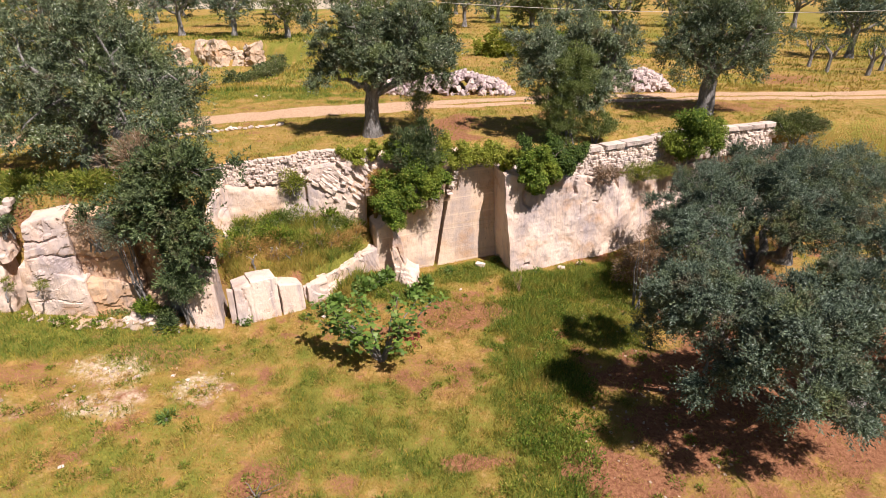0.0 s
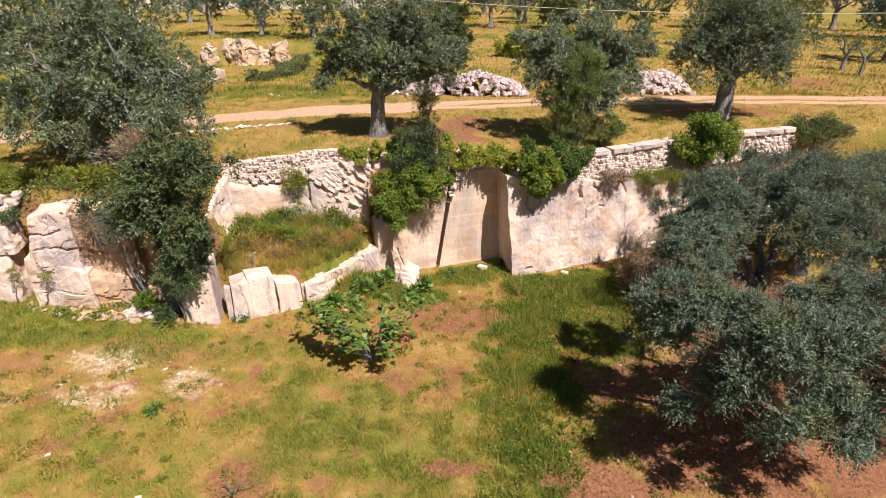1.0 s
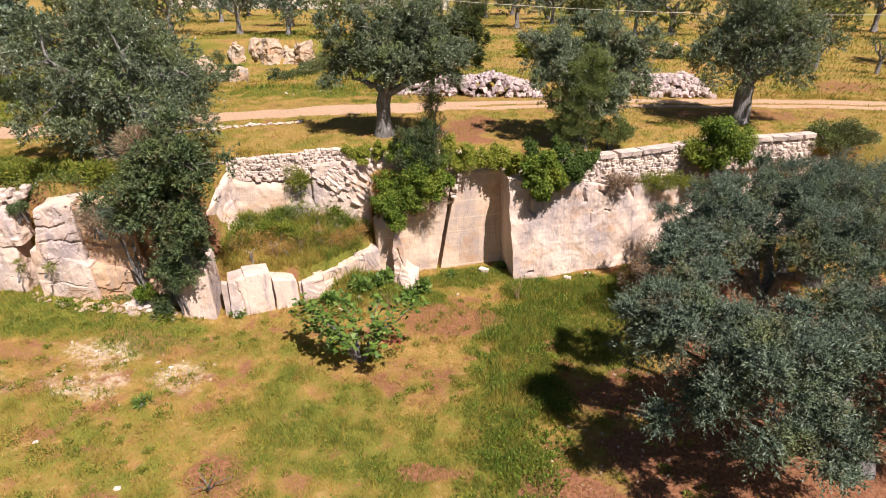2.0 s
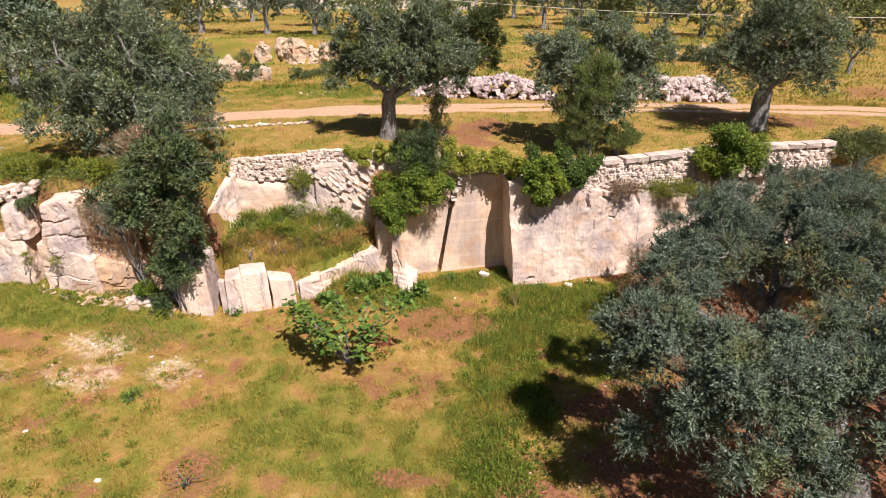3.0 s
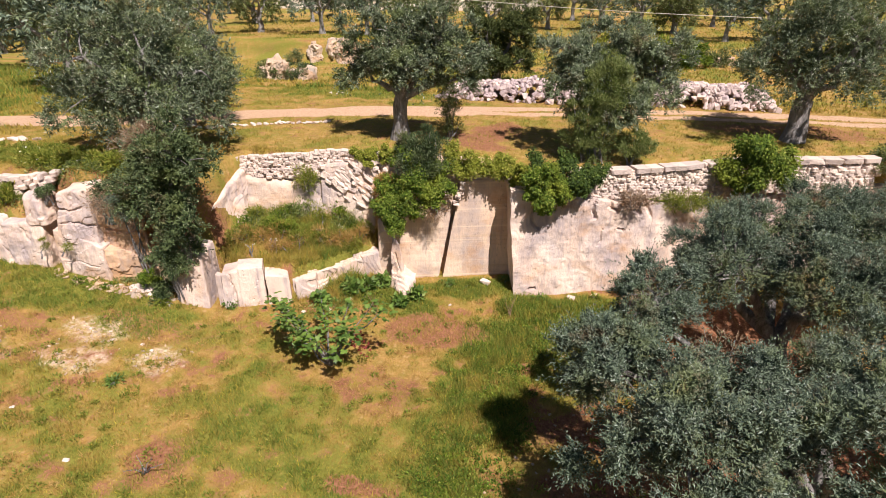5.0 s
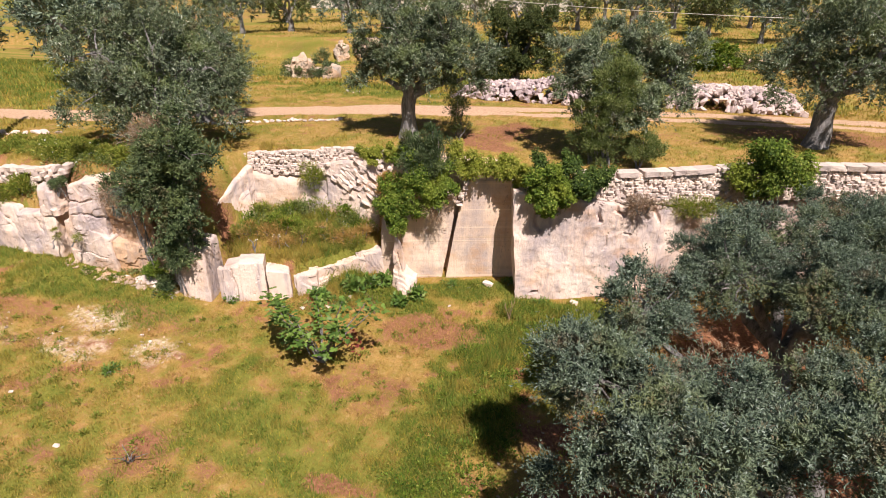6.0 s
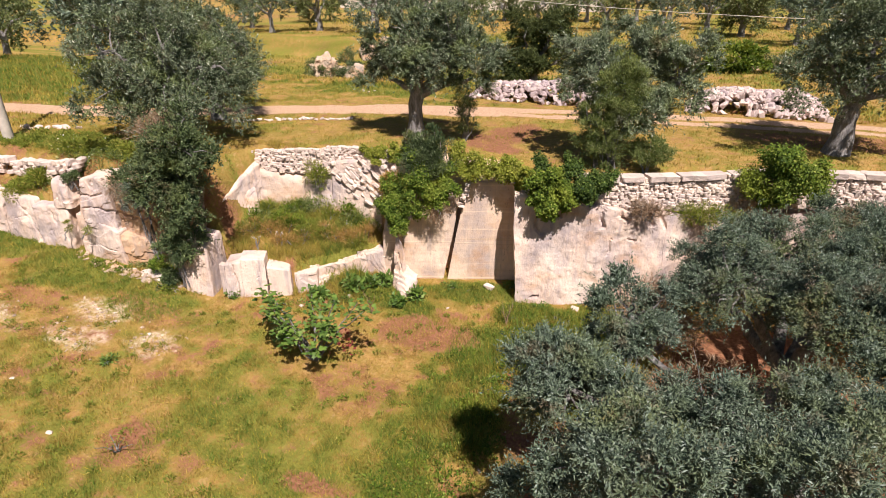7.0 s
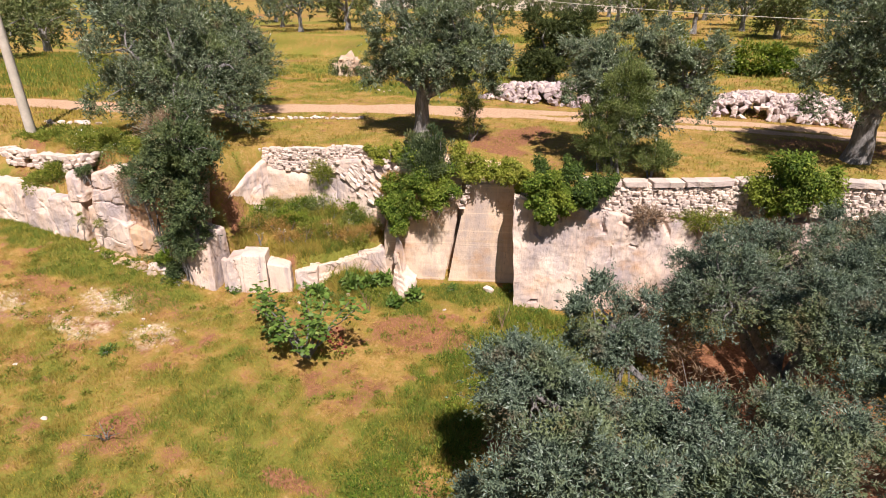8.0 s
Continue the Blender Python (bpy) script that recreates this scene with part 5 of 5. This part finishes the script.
def fig_bush():
    """A young fig with bare stems and large lobed leaves."""
    rng = np.random.default_rng(31)
    foot = np.array([-1.7, 12.45, float(ground_height(-1.7, 12.45))])
    ob = thing("fig_bush", *foot, "young fig bush with bare pale stems and large leaves", "bush")
    tips = []
    for i in range(19):
        a = rng.uniform(0, 2 * np.pi)
        e = np.array([np.cos(a) * rng.uniform(0.5, 1.7), np.sin(a) * rng.uniform(0.4, 1.1) + 0.25, rng.uniform(0.95, 1.85)])
        p = curve_to(np.array([0, 0, -0.05]), e, 7, rng, 0.04, 0.12)
        part("stem", mesh_of("stem", *tube(p, np.linspace(0.032, 0.01, 7), 6, i), BARK, True), None, ob)
        tips += [p[6], p[5]]
    tips = np.repeat(np.array(tips), 15, 0)
    n = len(tips)
    pos = tips + rng.normal(0, 0.12, (n, 3))
    out = unit(rng.normal(size=(n, 3)) * [1, 1, 0.35])
    side = unit(np.cross(out, [0, 0, 1]))
    up = np.cross(side, out)
    outline = [(0, 0), (0.10, 0.34), (0.36, 0.34), (0.44, 0.14), (0.78, 0.30), (0.72, 0.1), (1.05, 0.0), (0.72, -0.1), (0.78, -0.30), (0.44, -0.14), (0.36, -0.34), (0.10, -0.34)]
    s = rng.uniform(0.12, 0.22, (n, 1))
    v = np.stack([pos + out * u * s + side * w * s - up * 0.25 * s * u * u for u, w in outline], 1).reshape(-1, 3)
    part("foliage", mesh_of("foliage", v, np.arange(12 * n).reshape(n, 12), FIG), None, ob)
    k = 45
    p2 = np.array([[1.1, 0.5, 0.9]]) * rng.uniform(0.2, 1, (k, 3))
    part("withered_leaves", leaves("withered_leaves", p2, unit(rng.normal(size=(k, 3))), np.full(k, 0.13), np.full(k, 0.08), REDLEAF, rng), None, ob, "dark red withered leaves")


fig_bush()


def young_shoots(x, y, h, seed, label, stem=BARK):
    rng = np.random.default_rng(seed)
    z = float(ground_height(x, y))
    ob = thing("sapling", x, y, z, label, "sapling")
    for i in range(5):
        e = np.array([rng.normal(0, 0.22), rng.normal(0, 0.22), h * rng.uniform(0.6, 1)])
        part("stem", mesh_of("stem", *tube(curve_to(np.array([0, 0, -0.05]), e, 5, rng, 0.03, 0.05), np.linspace(0.018, 0.005, 5), 5, i), stem, True), None, ob)
    k = 60
    pos = rng.normal(size=(k, 3)) * [0.18, 0.18, h * 0.25] + [0, 0, h * 0.6]
    part("foliage", leaves("foliage", pos, unit(rng.normal(size=(k, 3)) + [0, 0, 0.6]), np.full(k, 0.07), np.full(k, 0.03), WEED, rng), None, ob)


young_shoots(2.6, 16.3, 0.9, 51, "thin dry sapling with reddish twigs", TWIGGY)
young_shoots(-3.8, 7.9, 0.5, 52, "small dark sapling beside bare soil")
young_shoots(-1.5, 15.2, 1.0, 53, "thin pale sapling stems", TWIGGY)


# ---- far things ----
def far_rock():
    """Low broken rock banks beyond the track, each of several lumps."""
    rng = np.random.default_rng(17)
    for label, x0, x1, y0, y1, n in (("low pale rock outcrop beyond the track", -23.0, -18.8, 42.0, 41.6, 5), ("long pale rock bank under the far field", -25.2, -16.8, 53.8, 53.5, 9), ("broken low rock edge in the far field", 10, 15, 45.5, 46.5, 6)):
        pieces = []
        for i in range(n):
            u, v = i / n, (i + rng.uniform(0.95, 1.15)) / n
            xa, ya = x0 + (x1 - x0) * u, y0 + (y1 - y0) * u + rng.normal(0, 0.25)
            xb, yb = x0 + (x1 - x0) * v, y0 + (y1 - y0) * v + rng.normal(0, 0.25)
            zt = (4.6 if x0 > 0 else 4.35 if y0 > 50 else 3.6) + rng.uniform(-0.5, 0.3)
            pieces.append(hexrock((xa, ya), (xb, yb), 1.6 if x0 < 0 else 3.8, zt, zt + rng.normal(0, 0.15), 1.8, 0.3, 0.45, 60 + i, 0.12, 0, 0, 0, (0.1, 0.1, 0.1), 0.35))
        rock_thing("far_outcrop", pieces, BANK, label, "rock")
    for i, (x, y) in enumerate(((-19.6, 42.2), (-22.0, 41.8), (-15.4, 42.0), (-14.2, 42.6), (-14.6, 46.5), (11.5, 45.0), (13.8, 45.6), (-12.6, 43), (-20.4, 45.2), (-23.5, 44.4), (-13.4, 44.2), (-25.4, 51.8), (-15.2, 53.0))):
        shrub("scrub_bush", (x, y, float(ground_height(x, y)) + 0.55), (1.1, 0.6, 0.75), 2200, 690 + i, "dull green scrub in front of the rock bank", (WILD, OLIVE_WARM)[i % 2], leaf=(0.14, 0.06), clump=(0.2, 0.4), group="far scrub")


far_rock()
CONCRETE = plain("pole_concrete", (0.42, 0.38, 0.33), (0.55, 0.50, 0.44), 3.0)
PLASTER = plain("far_plaster", (0.62, 0.56, 0.50), (0.74, 0.69, 0.62), 0.5)
WIRE = plain("wire_metal", (0.55, 0.52, 0.46), (0.6, 0.56, 0.5), 5.0, 0.5)


def pole(x, y, z, h, top, label):
    ob = thing("utility_pole", x, y, z, label, "utility pole")
    part("shaft", mesh_of("shaft", *tube([[0, 0, -0.4], [top[0] * 0.5, top[1] * 0.5, h / 2], [*top, h]], [0.19, 0.15, 0.11], 16, 3, 0.02), CONCRETE, True), None, ob)
    return ob


pole(-16.9, 14.9, 4.15, 8.5, (0.3, 0.0), "tapering pale concrete utility pole on the terrace")


def wire():
    t = np.linspace(0, 1, 60)
    x = -30 + 80 * t
    z = 7.75 + 0.0016 * (x - 19) ** 2
    me = mesh_of("power_line", *tube(np.stack([x, np.full(60, 37.0), z], 1), np.full(60, 0.015), 6, 1, 0.0), WIRE, True)
    tagged(part("power_line", me), "thin pale power line sagging across the grove", "power line")


wire()


def far_wall():
    w = thing("boundary_wall", -36, 114, float(ground_height(-36, 114)), "long pale plastered boundary wall behind the grove", "wall", kind="structure")
    for i in range(14):
        me = joined("wall_panel", [hexrock((-30 + i * 4.0, 0), (-30 + i * 4.0 + 3.8, 0), -0.5, 3.6, 3.6, 0.3, 0, 0.03, 70 + i, 0.5)], PLASTER)
        part("wall_panel", me, None, w)
        part("pier", joined("pier", [hexrock((-30 + i * 4.0 + 3.8, -0.1), (-30 + i * 4.0 + 4.0, -0.1), -0.5, 3.8, 3.8, 0.5, 0, 0.02, 90 + i, 0.5)], CONCRETE), None, w)


far_wall()


def pruned_tree(x, y, seed):
    """A hard-pruned young tree: a short pale trunk with bare stubs and a few shoots."""
    rng = np.random.default_rng(seed)
    ob = thing("pruned_tree", x, y, float(ground_height(x, y)), "hard-pruned young tree with bare pale limbs", "tree", "pruned young trees")
    part("trunk", mesh_of("trunk", *tube([[0, 0, -0.2], [0.03, 0, 0.4], [0.08, 0.03, 0.9]], [0.16, 0.12, 0.11], 10, seed, 0.3), BARK, True), None, ob)
    for i in range(4):
        g = 2 * np.pi * i / 4 + rng.uniform(0, 1)
        e = np.array([np.cos(g) * 0.7, np.sin(g) * 0.7, rng.uniform(1.5, 2.1)])
        limb = part("limb", mesh_of("limb", *tube(curve_to(np.array([0.08, 0.03, 0.85]), e, 5, rng, 0.05, 0.05), np.linspace(0.08, 0.03, 5), 7, seed + i), BARK, True), None, ob)
        k = 120
        pos = e + rng.normal(size=(k, 3)) * [0.25, 0.25, 0.2]
        part("foliage", leaves("foliage", pos, unit(rng.normal(size=(k, 3)) + [0, 0, 0.5]), np.full(k, 0.14), np.full(k, 0.05), WILD, rng), None, limb)


for i, (x, y) in enumerate(((24.8, 39.2), (24.4, 36.6), (26.2, 35.4), (22.0, 41.0), (28.5, 37.5))):
    pruned_tree(x, y, 800 + i)


# ---- grass ----
def grass(name, x0, x1, y0, y1, count, height, width, seed, label, thin_far=0.0, bank=0.13):
    rng = np.random.default_rng(seed)
    x, y = rng.uniform(x0, x1, count), y0 + (y1 - y0) * rng.uniform(0, 1, count) ** (1 + thin_far)
    g, s, p, r = zones(x, y)
    e = 0.12
    z = ground_height(x, y)
    steep = np.maximum(np.abs(ground_height(x + e, y) - z), np.abs(ground_height(x, y + e) - z)) > bank
    tuft = 0.5 + 0.6 * fbm(x * 4.0, y * 4.0, 0, seed)
    chance = np.clip(0.25 + 0.75 * g + 0.35 * (tuft - 0.5), 0, 1) * (1 - 0.85 * np.clip(s * 1.3 - 0.2, 0, 1)) * (1 - 0.9 * p) * (1 - np.clip(r * 1.4, 0, 1)) * (1 - 0.9 * blob(x, y, 9.6, 14.0, 3.2, 5.6, 0) * (y < 20))
    keep = (rng.uniform(0, 1, count) < chance) & ~steep
    x, y, z, g, tuft = x[keep], y[keep], z[keep], g[keep], tuft[keep]
    n = len(x)
    lush = np.maximum(blob(x, y, 2.7, 12.2, 1.2, 4.6, 0.5 * fbm(x, y, 0, 33)), blob(x, y, 4.6, 16.8, 3.0, 1.2, 0))
    h = height * rng.uniform(0.45, 1.25, n) * (0.5 + 0.6 * g) * (0.3 + 1.4 * tuft) * (1 + 0.8 * lush)
    a = rng.uniform(0, 2 * np.pi, n)
    w = width * rng.uniform(0.6, 1.4, n)
    base = np.stack([x, y, z - 0.02], 1)
    side = np.stack([np.cos(a), np.sin(a), np.zeros(n)], 1) * w[:, None] / 2
    lean = np.stack([rng.normal(0, 0.38, n), rng.normal(0, 0.38, n), np.ones(n)], 1) * h[:, None]
    v = np.stack([base - side, base + side, base + lean], 1).reshape(-1, 3)
    me = mesh_of(name, v, np.arange(3 * n).reshape(n, 3), GRASS)
    k = np.clip(g + rng.normal(0, 0.16, n), 0, 1)[:, None]
    dry, fresh = np.array([0.46, 0.31, 0.08]), np.array([0.235, 0.22, 0.03])
    yellow = np.array([0.50, 0.40, 0.05])
    c = dry * (1 - k) + fresh * k
    c = c + (np.array([0.105, 0.195, 0.022]) - c) * smooth(0.75, 1.0, k)
    gold = (rng.uniform(0, 1, n) < 0.07)[:, None]
    c = np.where(gold, yellow, c)
    tint(me, "tint", np.repeat(np.concatenate([c, np.ones((n, 1))], 1), 3, 0))
    tagged(part(name, me), label, "grass", kind="stuff")


grass("grass", -16, 9.5, 4.5, 18.6, 680000, 0.12, 0.018, 71, "yellowing meadow grass on the quarry floor")
grass("ledge_grass", -7.3, -2.3, 14.9, 18.4, 34000, 0.32, 0.02, 74, "tall mixed grass and dry stalks on the rock ledge", bank=0.5)
grass("terrace_grass", -20, 20, 13.8, 32, 330000, 0.11, 0.03, 72, "dry yellow-green grass on the terrace")
grass("west_grass", -42, -18, 13.8, 32, 90000, 0.2, 0.06, 75, "green and yellow grass on the western terrace")
grass("far_grass", -45, 50, 30, 95, 240000, 0.2, 0.08, 73, "dry grass and wild flowers in the far grove", 0.6)


# ---- meadow clutter ----
def meadow_tufts(name, count, box, reach, tall, leaf, per, seed, material, label, share, slope=0.1):
    """Many low tufts strewn over the meadow; share(x, y) gives the chance of one."""
    rng = np.random.default_rng(seed)
    x, y = rng.uniform(box[0], box[1], count * 6), rng.uniform(box[2], box[3], count * 6)
    e = 0.15
    flat = np.abs(ground_height(x, y + e) - ground_height(x, y)) < slope
    keep = np.flatnonzero((rng.uniform(0, 1, len(x)) < share(x, y)) & flat)[:count]
    x, y = np.repeat(x[keep], per), np.repeat(y[keep], per)
    n = len(x)
    size = np.repeat(rng.uniform(0.5, 1.4, len(keep)), per)
    a, r = rng.uniform(0, 2 * np.pi, n), reach * size * rng.uniform(0, 1, n) ** 0.5
    x, y = x + np.cos(a) * r, y + np.sin(a) * r
    pos = np.stack([x, y, ground_height(x, y) + tall * size * rng.uniform(0, 1, n) * (1 - 0.6 * r / (reach * size + 1e-6))], 1)
    way = unit(np.stack([np.cos(a) * 0.6, np.sin(a) * 0.6, np.full(n, 0.7)], 1) + 0.4 * rng.normal(size=(n, 3)))
    me = leaves(name, pos, way, rng.uniform(0.6, 1.4, n) * leaf[0], rng.uniform(0.7, 1.3, n) * leaf[1], material, rng)
    tagged(part(name, me), label, "weeds", kind="stuff")


def crumbs(name, spots, size, seed, label):
    """Small broken stones showing through thin grass."""
    rng = np.random.default_rng(seed)
    V, F, n = [], [], 0
    for cx, cy, rx, ry, count in spots:
        for _ in range(count):
            me = STONES[int(rng.integers(len(STONES)))]
            co = np.array([v.co for v in me.vertices])
            x, y, s = cx + rx * float(rng.normal()), cy + ry * float(rng.normal()), size * float(rng.uniform(0.4, 1.5))
            turn = np.array(Euler(rng.uniform(-0.5, 0.5, 3) + np.array([0, 0, rng.uniform(0, 6)])).to_matrix())
            V.append((co * [s * 1.5, s, s * 0.55]) @ turn.T + [x, y, float(ground_height(x, y)) + s * 0.1])
            F += [[v + n for v in p.vertices] for p in me.polygons]
            n += len(co)
    me = bpy.data.meshes.new(name)
    me.from_pydata(np.concatenate(V).tolist(), [], F)
    me.materials.append(BANK)
    tagged(part(name, me), label, "stones", kind="stuff")


meadow_tufts("meadow_weeds", 420, (-13, 6.5, 6.5, 17.5), 0.14, 0.14, (0.075, 0.03), 44, 91, WEED, "low green weed tufts in the meadow", lambda x, y: np.clip(0.25 + 0.6 * zones(x, y)[0], 0, 1))
meadow_tufts("dry_tufts", 380, (-14, 4, 6.5, 15), 0.13, 0.16, (0.12, 0.01), 40, 92, DRYWEED, "straw-coloured dry grass tufts in the meadow", lambda x, y: np.clip(0.8 - zones(x, y)[0], 0, 1))
meadow_tufts("floor_clover", 260, (0.5, 6.5, 7.5, 18.2), 0.22, 0.2, (0.07, 0.035), 70, 93, IVY, "lush leafy weeds along the shaded grass", lambda x, y: blob(x, y, 2.8, 12.0, 1.2, 5.0, 0) + blob(x, y, 4.4, 16.8, 2.6, 1.2, 0))
meadow_tufts("rim_weeds", 230, (-17, -8, 13.9, 16.6), 0.2, 0.24, (0.1, 0.035), 60, 94, WEED, "lush weeds on the terrace behind the quarry rim", lambda x, y: np.full(np.shape(x), 0.8))
meadow_tufts("rim_grass", 190, (-13.2, -8.6, 13.5, 14.9), 0.2, 0.22, (0.1, 0.03), 55, 99, SUCKER, "yellow-green weeds along the very edge of the rock", lambda x, y: np.full(np.shape(x), 0.9), 0.7)
meadow_tufts("meadow_flowers", 60, (-15, -8, 13.8, 16.2), 0.1, 0.4, (0.05, 0.05), 4, 95, PETAL, "scattered white wild flowers on the terrace", lambda x, y: np.full(np.shape(x), 0.5))
crumbs("rock_crumbs", ((-8.4, 11.2, 0.45, 0.25, 60), (-8.0, 10.1, 0.45, 0.22, 36), (-6.1, 11.0, 0.4, 0.26, 60), (-10.4, 9.8, 0.6, 0.3, 16)), 0.07, 96, "small pale rock crumbs in the dry grass")
crumbs("foot_rubble", ((-10.6, 12.95, 0.6, 0.08, 26), (-9.4, 13.15, 0.5, 0.1, 40), (-8.4, 13.35, 0.35, 0.14, 45)), 0.17, 97, "broken pale rubble at the foot of the rock face")
crumbs("soil_stones", ((4.5, 9.6, 1.0, 1.4, 60), (6.0, 11.0, 1.2, 1.2, 40), (4.2, 13.2, 0.8, 0.8, 16)), 0.06, 98, "small stones scattered on the red soil")
